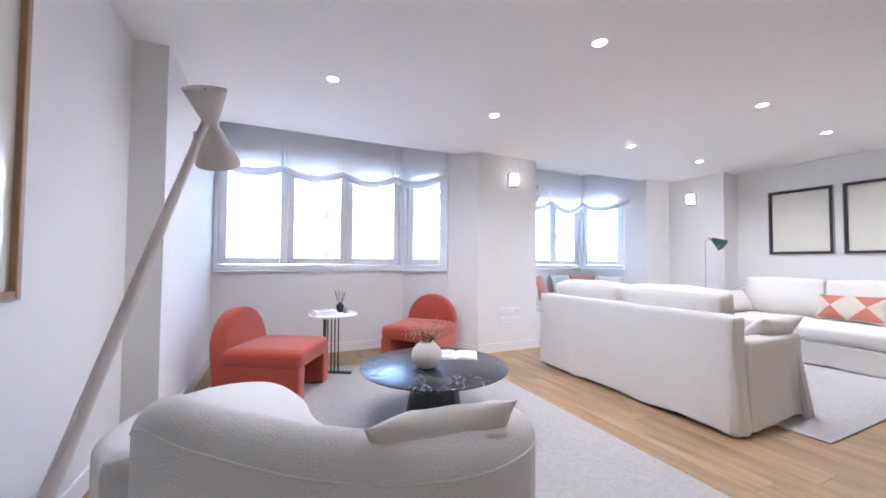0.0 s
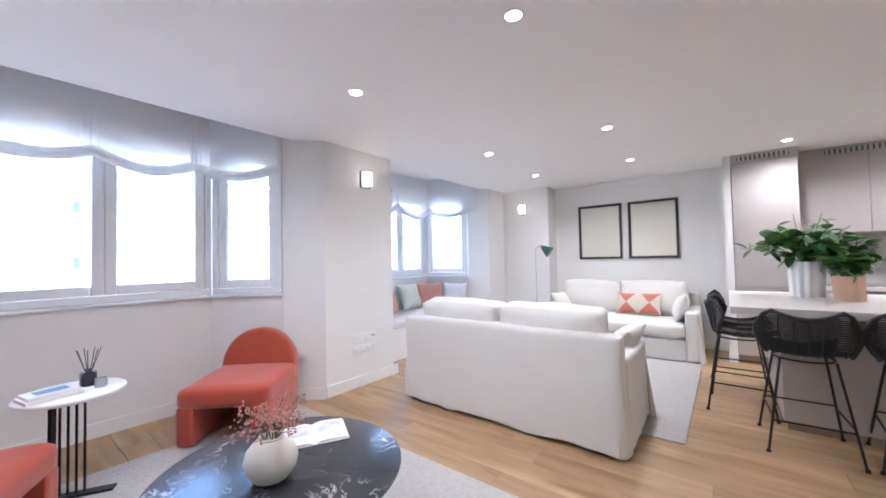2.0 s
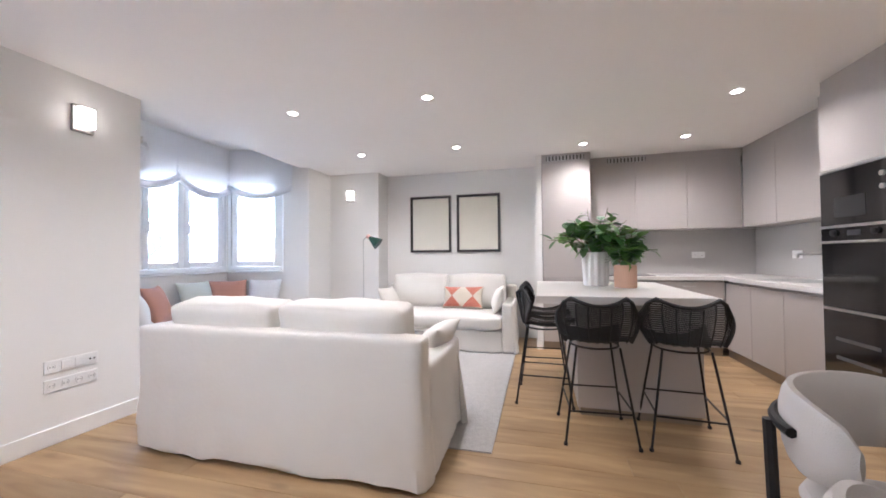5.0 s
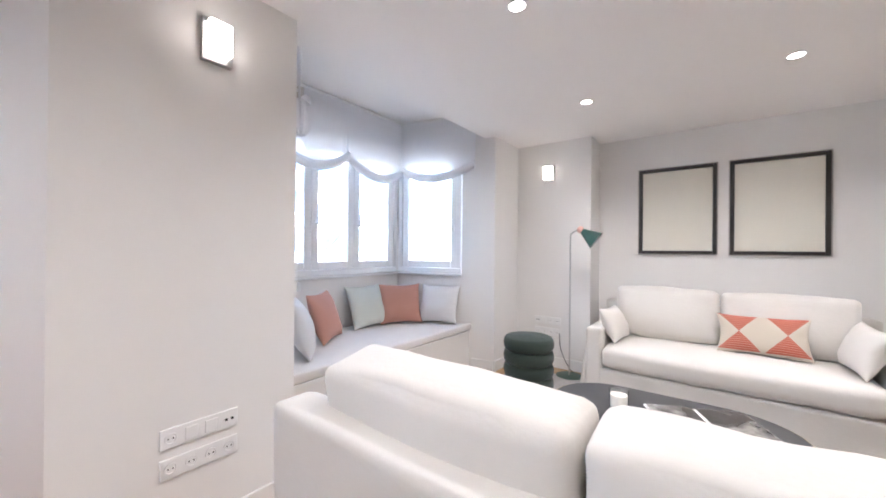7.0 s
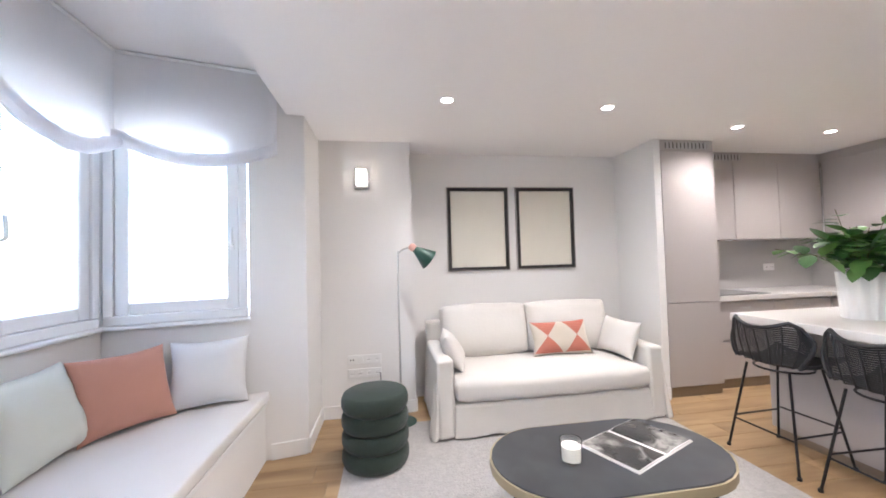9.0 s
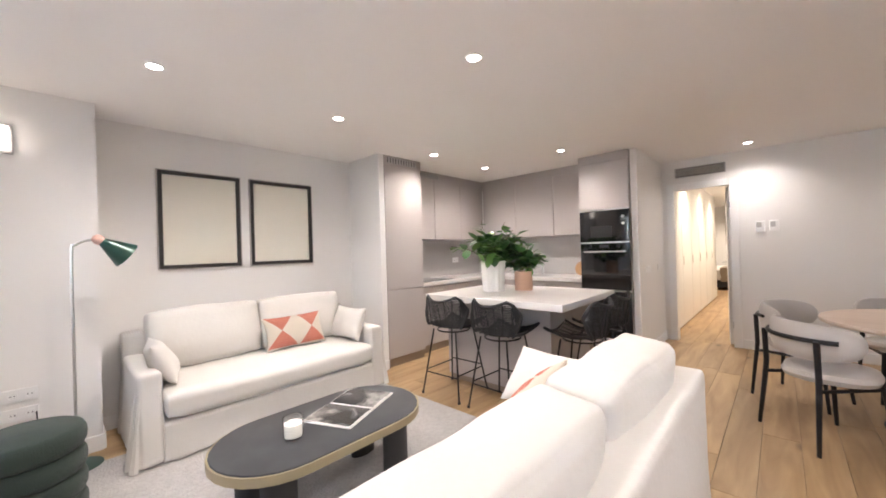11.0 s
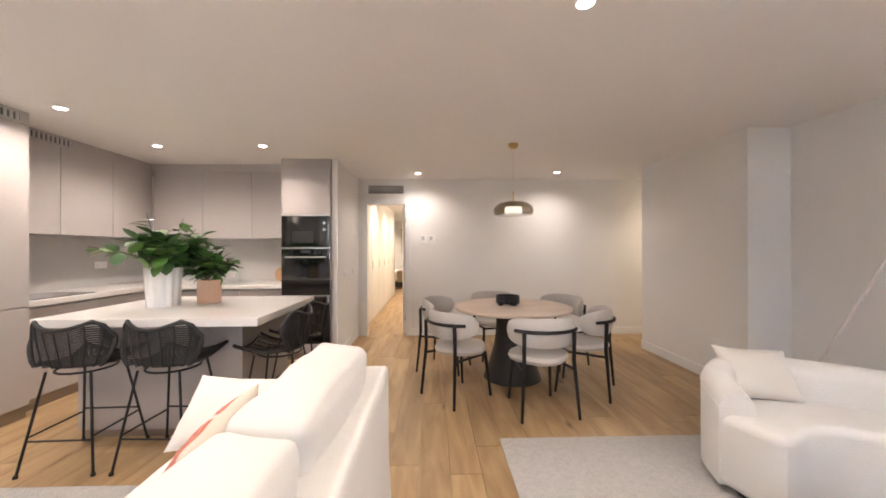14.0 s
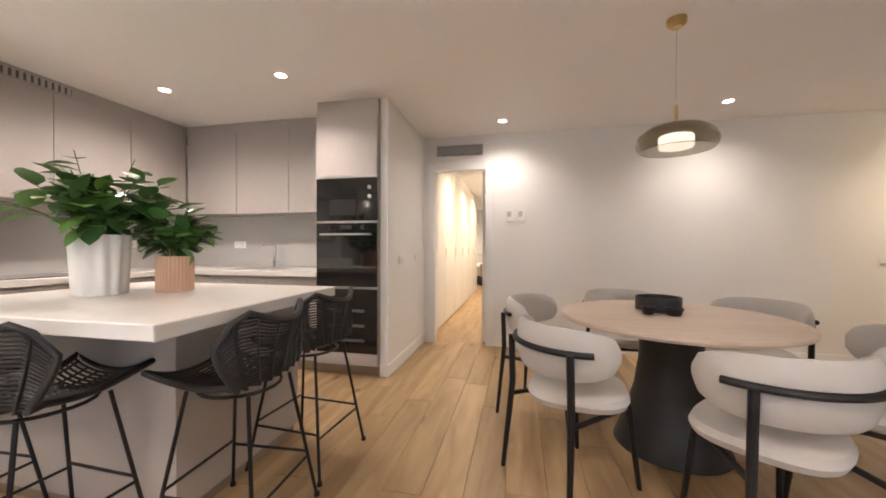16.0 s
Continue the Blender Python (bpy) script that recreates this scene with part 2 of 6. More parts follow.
def lathe(profile, sides=32, wobble=None, cap=True):
    """A turned body: (radius, height) from the bottom up. wobble: radius factor by angle and height."""
    bm = bmesh.new()
    rings = []
    for r, z in profile:
        ring = []
        for k in range(sides):
            a = 2 * math.pi * k / sides
            q = r * (wobble(a, z) if wobble else 1.0)
            ring.append(bm.verts.new((q * math.cos(a), q * math.sin(a), z)))
        rings.append(ring)
    for a, c in zip(rings, rings[1:]):
        for k in range(sides):
            bm.faces.new((a[k], a[(k + 1) % sides], c[(k + 1) % sides], c[k]))
    if cap and profile[0][0] > 1e-4:
        bm.faces.new(rings[0][::-1])
    if cap and profile[-1][0] > 1e-4:
        bm.faces.new(rings[-1])
    bmesh.ops.remove_doubles(bm, verts=bm.verts, dist=1e-5)
    return bm


def spline(points, steps=8, closed=False):
    """A smooth line through the points."""
    pts = [Vector(p) for p in points]
    n, out = len(pts), []
    for i in range(n if closed else n - 1):
        if closed:
            p0, p1, p2, p3 = pts[(i - 1) % n], pts[i], pts[(i + 1) % n], pts[(i + 2) % n]
        else:
            p0, p1, p2, p3 = pts[max(i - 1, 0)], pts[i], pts[i + 1], pts[min(i + 2, n - 1)]
        for k in range(steps):
            t = k / steps
            out.append(0.5 * (2 * p1 + (p2 - p0) * t + (2 * p0 - 5 * p1 + 4 * p2 - p3) * t * t + (3 * p1 - p0 - 3 * p2 + p3) * t ** 3))
    if not closed:
        out.append(pts[-1])
    return out


def structure(name, bm, material, label, category, smooth=False):
    return tagged(part(name, bm, material, smooth=smooth), label, category, kind="structure")


# ---- the rooms ----
# plan: x to the east, y to the north
W_IN, S_IN, P_Y, E_IN = 0.09, -1.70, 4.60, 7.17


def strip(a, b, thick):
    """The outline of a wall from a to b, its thickness to the left of the way."""
    a, b = Vector(a), Vector(b)
    d = (b - a).normalized()
    n = Vector((-d.y, d.x)) * thick
    return [tuple(a), tuple(b), tuple(b + n), tuple(a + n)]


structure("floor", box(-2.2, -10.8, -0.3, 7.6, 6.4, -0.0135), UNDER, "dark timber subfloor under the oak boards", "floor")
structure("ceiling", box(-2.2, -10.8, CEIL, 7.6, 4.81, CEIL + 0.3), CEILING_PAINT, "flat matt white plaster ceiling with recessed spotlights", "ceiling")

structure("ceiling_bays", box(-2.2, 4.81, BAY_CEIL, 7.6, 6.4, CEIL + 0.3), CEILING_PAINT, "raised white plaster ceiling over the bay windows", "ceiling")

# west side
structure("wall_west", prism([(W_IN, 0.77), (W_IN, 3.53), (-0.2, 3.53), (-0.2, 0.77)], 0, CEIL), PAINT, "white painted wall beside the curved sofa", "wall")
structure("wall_west_pier", prism([(0.27, 3.53), (0.27, 5.62), (-0.2, 5.62), (-0.2, 3.53)], 0, BAY_CEIL), PAINT, "white painted pier at the wide bay window", "wall")
structure("wall_west_dining", prism([(0.49, -0.88), (0.49, 0.77), (-0.2, 0.77), (-0.2, -0.72), (-2.2, -0.72), (-2.2, -0.88)], 0, CEIL), PAINT, "white painted wall beside the dining table", "wall")
structure("wall_hall_end", prism([(-2.2, -1.7), (-2.2, -0.88), (-2.05, -0.88), (-2.05, -1.7)], 0, CEIL), PAINT, "white painted wall closing the side hall", "wall")

# south wall with the corridor's door
DX0, DX1, DH = 3.74, 4.36, 2.05
structure("wall_south", prism([(-2.2, S_IN), (-2.2, S_IN - 0.12), (DX0, S_IN - 0.12), (DX0, S_IN)], 0, CEIL), PAINT, "white painted wall behind the dining table", "wall")
structure("wall_south_end", prism([(DX1, S_IN), (DX1, S_IN - 0.12), (4.56, S_IN - 0.12), (4.56, S_IN)], 0, CEIL), PAINT, "narrow white wall beside the corridor door", "wall")
structure("wall_south_header", box(DX0, S_IN - 0.12, DH, DX1, S_IN, CEIL), PAINT, "white wall above the corridor door", "wall")
structure("wall_kitchen_side", prism([(4.49, -0.50), (4.56, -0.50), (4.56, S_IN), (4.49, S_IN)], 0, CEIL), PAINT, "white partition wall at the end of the kitchen", "wall")
structure("wall_kitchen_south", prism([(4.56, -1.07), (7.6, -1.07), (7.6, S_IN), (4.56, S_IN)], 0, CEIL), PAINT, "white wall behind the kitchen units", "wall")

# east side
structure("wall_east_kitchen", prism([(7.26, -1.07), (7.6, -1.07), (7.6, 1.50), (7.26, 1.50)], 0, CEIL), PAINT, "white wall behind the kitchen worktop", "wall")
structure("wall_east_nib", prism([(6.57, 1.53), (7.6, 1.53), (7.6, 1.60), (6.57, 1.60)], 0, CEIL), PAINT, "white wall nib between sofa and kitchen", "wall")
structure("wall_east", prism([(E_IN, 1.60), (7.6, 1.60), (7.6, 3.88), (E_IN, 3.88)], 0, CEIL), PAINT, "white painted wall with two framed prints", "wall")
structure("wall_east_pier", prism([(6.82, 3.88), (7.6, 3.88), (7.6, 5.06), (6.82, 5.06)], 0, BAY_CEIL), PAINT, "white painted pier with a wall lamp", "wall")
structure("wall_north_end", prism([(6.275, 4.69), (6.82, 4.69), (6.82, 5.06), (6.21, 5.055)], 0, BAY_CEIL), PAINT, "white painted wall at the end of the window seat", "wall")
structure("wall_north_pier", prism([(3.115, P_Y), (3.988, P_Y), (4.035, 4.9), (4.3, 5.84), (4.3, 6.06), (3.4, 6.06), (2.99, 5.015), (2.846, 4.883)], 0, BAY_CEIL), PAINT, "white painted pier with a wall lamp between the bays", "wall")

# corridor and bedroom beyond the door
structure("wall_corridor_east", prism([(4.47, S_IN - 0.12), (4.6, S_IN - 0.12), (4.6, -7.0), (4.47, -7.0)], 0, CEIL), PAINT, "warm lit white corridor wall", "wall")
structure("wall_corridor_west", prism([(3.5, S_IN - 0.12), (3.62, S_IN - 0.12), (3.62, -7.0), (3.5, -7.0)], 0, CEIL), PAINT, "warm lit white corridor wall", "wall")
structure("wall_bedroom_west", prism([(2.4, -10.3), (2.5, -10.3), (2.5, -7.0), (2.4, -7.0)], 0, CEIL), PAINT, "white bedroom wall", "wall")
structure("wall_bedroom_east", prism([(6.6, -10.3), (6.7, -10.3), (6.7, -7.0), (6.6, -7.0)], 0, CEIL), PAINT, "white bedroom wall", "wall")
structure("wall_bedroom_south", prism([(2.4, -10.3), (6.7, -10.3), (6.7, -10.45), (2.4, -10.45)], 0, CEIL), PAINT, "white bedroom wall with a framed print", "wall")
structure("wall_bedroom_north", prism([(4.6, -7.0), (6.7, -7.0), (6.7, -6.88), (4.6, -6.88)], 0, CEIL), PAINT, "white bedroom wall", "wall")
structure("wall_bedroom_north_west", prism([(2.4, -7.0), (3.5, -7.0), (3.5, -6.88), (2.4, -6.88)], 0, CEIL), PAINT, "white bedroom wall", "wall")

SILL, HEAD = 1.06, 2.30


def bay_wall(name, a, b, thick=0.22):
    """A bay's outer wall under and over its window, from a to b with the outside to the left."""
    o = strip(a, b, thick)
    structure(name + "_parapet", prism(o, 0, SILL - 0.06), PAINT, "white painted wall under the bay window", "wall")
    structure(name + "_lintel", prism(o, HEAD + 0.06, BAY_CEIL), PAINT, "white painted wall over the bay window", "wall")


def casement(parent, x0, x1, handle=0):
    """One opening sash between x0 and x1: frame, pane, gasket and handle."""
    w, d = 0.075, 0.06
    bm = bmesh.new()
    for q in ((x0, SILL, x0 + w, HEAD), (x1 - w, SILL, x1, HEAD), (x0 + w, SILL, x1 - w, SILL + w), (x0 + w, HEAD - w, x1 - w, HEAD)):
        add_box(bm, q[0] + 0.001, -d / 2, q[1] + 0.001, q[2] - 0.001, d / 2, q[3] - 0.001, 0.008)
    s = part("sash", bm, UPVC, parent)
    g = part("pane", box(x0 + w - 0.004, -0.006, SILL + w - 0.004, x1 - w + 0.004, 0.006, HEAD - w + 0.004), GLASS, s, "clear window glass")
    g.visible_shadow = False
    if handle:
        hx = x0 + 0.038 if handle < 0 else x1 - 0.038
        hb = box(hx - 0.013, -0.043, 1.46, hx + 0.013, -0.031, 1.53, 0.004)
        add_tube(hb, spline([(hx, -0.042, 1.495), (hx, -0.075, 1.5), (hx, -0.08, 1.53), (hx, -0.075, 1.61)], 4), 0.009, 6)
        part("window_handle", hb, UPVC, s, "white lever handle")


def window(name, a, b, splits, handles):
    """A window from a to b, seen from the room with a at its left; splits in shares of its width."""
    a, b = Vector(a), Vector(b)
    L = (b - a).length
    yaw = math.degrees(math.atan2(b.y - a.y, b.x - a.x))
    t = thing(name, pose(a.x, a.y, 0, 0, 0, yaw), "white framed casement window with clear glass above the low wall", "window", kind="structure")
    bm = bmesh.new()
    add_box(bm, 0, -0.045, SILL - 0.058, L, 0.045, SILL - 0.002, 0.006)
    add_box(bm, 0, -0.045, HEAD + 0.002, L, 0.045, HEAD + 0.058, 0.006)
    for x in (0.0, L - 0.05):
        add_box(bm, x, -0.045, SILL - 0.001, x + 0.05, 0.045, HEAD + 0.001, 0.006)
    part("window_frame", bm, UPVC, t)
    for x in (0.012, L - 0.047):
        part("shutter_guide", box(x, 0.05, SILL - 0.05, x + 0.035, 0.11, HEAD + 0.05, 0.003, 1), SHUTTER, t, "olive brown shutter guide")
    part("window_sill", box(-0.02, -0.075, SILL - 0.085, L + 0.02, -0.046, SILL - 0.06, 0.008), UPVC, t, "slim white sill")
    edges = [0.05] + [0.05 + (L - 0.1) * s for s in splits] + [L - 0.05]
    for i in range(len(edges) - 1):
        casement(t, edges[i], edges[i + 1], handles[i])
    return t


# wide bay beside the armchairs, then the bay over the window seat
B1 = [(0.27, 5.37), (2.42, 5.37), (3.107, P_Y)]
B2 = [(4.30, 5.84), (6.03, 5.84), (6.275, 4.69)]
side_a = Vector(B1[1]).lerp(Vector(B1[2]), 0.0)
side_b = Vector(B1[1]).lerp(Vector(B1[2]), 0.62)
bay_wall("wall_bay_front", B1[0], B1[1])
structure("wall_bay_corner", prism([(2.42, 5.375), (2.56, 5.66), (2.42, 5.66)], 0, BAY_CEIL), PAINT, "white corner post of the bay", "wall")
bay_wall("wall_bay_side", tuple(side_a), tuple(side_b), 0.2)
bay_wall("wall_seat_bay_front", B2[0], B2[1])
bay_wall("wall_seat_bay_side", (6.03, 5.84), (6.21, 5.055), 0.2)
structure("wall_seat_bay_corner", prism([(6.03, 5.845), (6.225, 5.885), (6.03, 6.06)], 0, BAY_CEIL), PAINT, "white corner post of the window seat bay", "wall")
window("window_4", (6.068, 5.84), (6.243, 5.075), (), (1,))
window("window_1", (0.275, 5.41), (2.415, 5.41), (0.335, 0.667), (0, 0, 0))
window("window_2", tuple(side_a + Vector((0.035, 0.02))), tuple(side_b + Vector((0.03, 0.03))), (), (-1,))
window("window_3", (4.32, 5.88), (6.01, 5.88), (0.33, 0.64), (0, -1, -1))


# ---- soft shapes ----
def soft_box(x0, y0, z0, x1, y1, z1, r=0.05, crown=(0, 0, 0), wrinkle=0.006, n=10, seed=0.0):
    """An upholstered block: round edges, bulging faces and slight creases."""
    bm = bmesh.new()
    c = Vector(((x0 + x1) / 2, (y0 + y1) / 2, (z0 + z1) / 2))
    h = Vector(((x1 - x0) / 2, (y1 - y0) / 2, (z1 - z0) / 2))
    seen = {}

    def vert(u):
        key = tuple(round(q, 5) for q in u)
        if key in seen:
            return seen[key]
        p = Vector((u[0] * h.x, u[1] * h.y, u[2] * h.z))
        rr = min(r, h.x, h.y, h.z)
        inner = Vector([max(-h[i] + rr, min(h[i] - rr, p[i])) for i in range(3)])
        d = p - inner
        if d.length > 1e-9:
            p = inner + d.normalized() * rr
        f = [(1 - u[i] ** 2) for i in range(3)]
        p.x += math.copysign(1, u[0]) * crown[0] * f[1] * f[2] * abs(u[0])
        p.y += math.copysign(1, u[1]) * crown[1] * f[0] * f[2] * abs(u[1])
        p.z += math.copysign(1, u[2]) * crown[2] * f[0] * f[1] * abs(u[2])
        q = p + c
        if wrinkle:
            q += wrinkle * Vector((noise.noise(q * 4 + Vector((seed, 0, 0))), noise.noise(q * 4 + Vector((0, seed + 7, 0))), noise.noise(q * 5 + Vector((0, 0, seed + 3)))))
        seen[key] = bm.verts.new(q)
        return seen[key]

    steps = [-1 + 2 * i / n for i in range(n + 1)]
    steps = [math.copysign(abs(s) ** 0.75, s) for s in steps]
    for axis in range(3):
        for side in (-1, 1):
            for i in range(n):
                for j in range(n):
                    q = []
                    for a, b in ((i, j), (i + 1, j), (i + 1, j + 1), (i, j + 1)):
                        u = [0, 0, 0]
                        u[axis], u[(axis + 1) % 3], u[(axis + 2) % 3] = side, steps[a], steps[b]
                        q.append(vert(u))
                    bm.faces.new(q if side > 0 else q[::-1])
    return bm


def pillow_mesh(w, h, d, n=16, seed=0.0):
    """A scatter cushion standing on its lower edge, w wide, h high, d thick."""
    bm = bmesh.new()
    grid = {}
    for side in (-1, 1):
        for i in range(n + 1):
            for j in range(n + 1):
                u, v = -math.cos(math.pi * i / n), -math.cos(math.pi * j / n)
                edge = i in (0, n) or j in (0, n)
                if edge and side > 0:
                    continue
                k = (max(0.0, (1 - u * u) * (1 - v * v))) ** 0.5
                pin = 1 - 0.1 * (1 - abs(u) ** 2) * abs(v) ** 3
                pin2 = 1 - 0.1 * (1 - abs(v) ** 2) * abs(u) ** 3
                p = Vector((u * w / 2 * pin2, side * d / 2 * k, h / 2 + v * h / 2 * pin))
                crease = math.sin(9 * math.atan2(v, u) + seed) * (u * u + v * v) * 0.006
                p += k * Vector((0, 0.016 * noise.noise(p * 8 + Vector((seed, side, 0))) + crease, 0))
                p += 0.006 * Vector((noise.noise(p * 5 + Vector((seed, 3, 0))), 0, noise.noise(p * 5 + Vector((0, seed, 9)))))
                grid[(side, i, j)] = bm.verts.new(p)
    for side in (-1, 1):
        for i in range(n):
            for j in range(n):
                q = [grid.get((side, a, b)) or grid[(-1, a, b)] for a, b in ((i, j), (i + 1, j), (i + 1, j + 1), (i, j + 1))]
                bm.faces.new(q if side < 0 else q[::-1])
    return bm


def fabric(name, colour, weave=420.0, bump=0.25, sheen=0.15, var=0.04, rough=0.9):
    return mat(name, colour, rough, var=var, scale=5, bump=bump, bump_scale=weave, sheen=sheen, spec=0.2)


LINEN = fabric("white_linen", (0.655, 0.632, 0.592), 34, 0.14)
BOUCLE = fabric("offwhite_boucle", (0.68, 0.665, 0.64), 150, 0.4)
RED_VELVET = fabric("brick_red_velvet", (0.41, 0.072, 0.04), 300, 0.12, 0.35, 0.1)
TERRACOTTA = fabric("terracotta_cotton", (0.50, 0.265, 0.205), 300, 0.2)
SAGE = fabric("pale_sage_cotton", (0.60, 0.63, 0.58), 300, 0.2)
PALE_GREY = fabric("pale_grey_cotton", (0.68, 0.68, 0.68), 300, 0.2)
GREEN_BOUCLE = fabric("dark_green_boucle", (0.035, 0.05, 0.042), 170, 0.5)
CHAIR_FABRIC = fabric("pale_grey_woven_upholstery", (0.56, 0.53, 0.50), 260, 0.35)
RUG_WOOL = mat("pale_wool_rug", (0.42, 0.405, 0.39), 0.95, var=0.22, scale=38, bump=0.9, bump_scale=70, sheen=0.2, spec=0.1)
CUSHION_PAD = fabric("light_bench_cotton", (0.68, 0.66, 0.64), 300, 0.2)
WHITE_STONE = marble_mat("white_stone_top", (0.68, 0.655, 0.625), (0.66, 0.62, 0.58), 2.0, 0.12, 0.3)
BLACK_MARBLE = marble_mat("black_marble", (0.026, 0.029, 0.034), (0.34, 0.34, 0.35), 4.2, 0.014, 0.26)
DARK_STONE = marble_mat("dark_grey_stained_top", (0.035, 0.038, 0.043), (0.055, 0.06, 0.065), 3.0, 0.2, 0.3)
BRASS = mat("satin_brass", (0.62, 0.46, 0.2), 0.3, 1.0, var=0.06, scale=12)
CERAMIC = mat("cream_ceramic", (0.74, 0.70, 0.63), 0.55, var=0.07, scale=14, bump=0.12, bump_scale=40)
WHITE_CERAMIC = mat("white_fluted_ceramic", (0.80, 0.79, 0.77), 0.5, var=0.02, scale=8)
CLAY = mat("pink_clay", (0.60, 0.38, 0.27), 0.7, var=0.06, scale=12)
BLACK_WOOD = mat("black_stained_wood", (0.02, 0.02, 0.022), 0.45, var=0.15, scale=18, bump=0.05, bump_scale=60)
RATTAN = mat("black_rattan", (0.013, 0.013, 0.014), 0.5, var=0.3, scale=30, bump=0.2, bump_scale=200)
PALE_WOOD = wood_mat("pale_beech_top", (0.57, 0.455, 0.365), (0.65, 0.53, 0.435), "X", 0.04, 0.5, False, 6)
BOARD_WOOD = wood_mat("board_wood", (0.3, 0.16, 0.07), (0.5, 0.3, 0.15), "Z", 0.1, 0.5, False)
WARM_WHITE_METAL = mat("warm_white_lacquered_metal", (0.72, 0.68, 0.66), 0.45, var=0.02, scale=6)
GREEN_METAL = mat("dark_green_lacquered_metal", (0.012, 0.055, 0.04), 0.3, 0.2, var=0.05, scale=9)
PINK_METAL = mat("pale_pink_lacquer", (0.68, 0.42, 0.36), 0.4, var=0.04, scale=8)
BLACK_GLASS = mat("black_appliance_glass", (0.006, 0.006, 0.007), 0.06, var=0.0, clear=0.6)
CLEAR_GLASS = glass_mat("clear_glass", (0.98, 0.99, 0.98))
SMOKE_GLASS = glass_mat("smoked_glass", (0.62, 0.58, 0.50), 0.02)
WAX = mat("white_wax", (0.8, 0.78, 0.72), 0.5, var=0.03)
PAPER = mat("white_paper", (0.78, 0.77, 0.75), 0.7, var=0.03, scale=20)
PRINT_PAPER = mat("cream_print_under_glass", (0.76, 0.735, 0.64), 0.6, var=0.03, scale=5, clear=0.8)
FRAME_BLACK = mat("black_frame_wood", (0.03, 0.028, 0.027), 0.45, var=0.2, scale=22)
FRAME_EDGE = mat("silver_frame_edge", (0.42, 0.40, 0.38), 0.4, 0.5, var=0.1, scale=20)
OAK_FRAME = wood_mat("oak_frame", (0.3, 0.19, 0.1), (0.5, 0.34, 0.2), "Z", 0.05, 0.5, False)
LEAF = mat("dark_green_leaf", (0.045, 0.125, 0.03), 0.4, var=0.45, scale=9, clear=0.15)
LEAF_LIGHT = mat("fresh_green_leaf", (0.11, 0.24, 0.05), 0.45, var=0.35, scale=9)
STEM = mat("leaf_stem", (0.10, 0.09, 0.04), 0.7, var=0.2, scale=20)
DRIED = mat("dusty_pink_dried_flowers", (0.50, 0.25, 0.21), 0.9, var=0.35, scale=60)
SOIL = mat("potting_soil", (0.04, 0.03, 0.02), 0.95, var=0.3, scale=40, bump=0.6, bump_scale=60)
PLASTIC = mat("white_switch_plastic", (0.82, 0.82, 0.81), 0.35, var=0.01)
GRILLE = mat("grey_grille_metal", (0.5, 0.49, 0.48), 0.5, 0.2, var=0.03)
GRAPHITE = mat("graphite_photo_page", (0.05, 0.05, 0.052), 0.28, var=0.7, scale=22)
PHOTO = marble_mat("black_and_white_photo", (0.035, 0.034, 0.033), (0.34, 0.33, 0.31), 5.0, 0.09, 0.25)
BLUE_INK = mat("blue_book_cover", (0.10, 0.2, 0.42), 0.4, var=0.1, scale=10)
KICK = mat("bronze_kick_board", (0.30, 0.25, 0.20), 0.4, 0.4, var=0.05, scale=5)
SPLASH = mat("pale_grey_splashback", (0.50, 0.485, 0.47), 0.25, var=0.02, scale=2)
MATTRESS = fabric("white_bed_linen", (0.78, 0.76, 0.72), 300, 0.2)
THROW = fabric("beige_throw", (0.42, 0.35, 0.27), 120, 0.5)
MATCHSTICK = mat("dark_reed", (0.05, 0.045, 0.04), 0.8)


def sheer_mat(name):
    m = bpy.data.materials.new(name)
    m.use_nodes = True
    nt = m.node_tree
    out = nt.nodes["Material Output"]
    nt.nodes.remove(nt.nodes["Principled BSDF"])
    d = nt.nodes.new("ShaderNodeBsdfDiffuse")
    tl = nt.nodes.new("ShaderNodeBsdfTranslucent")
    tr = nt.nodes.new("ShaderNodeBsdfTransparent")
    for q in (d, tl):
        q.inputs["Color"].default_value = (0.91, 0.91, 0.93, 1)
    a = nt.nodes.new("ShaderNodeMixShader")
    a.inputs["Fac"].default_value = 0.55
    b = nt.nodes.new("ShaderNodeMixShader")
    b.inputs["Fac"].default_value = 0.08
    nt.links.new(d.outputs[0], a.inputs[1])
    nt.links.new(tl.outputs[0], a.inputs[2])
    nt.links.new(a.outputs[0], b.inputs[1])
    nt.links.new(tr.outputs[0], b.inputs[2])
    nt.links.new(b.outputs[0], out.inputs["Surface"])
    return m


SHEER = sheer_mat("sheer_voile")


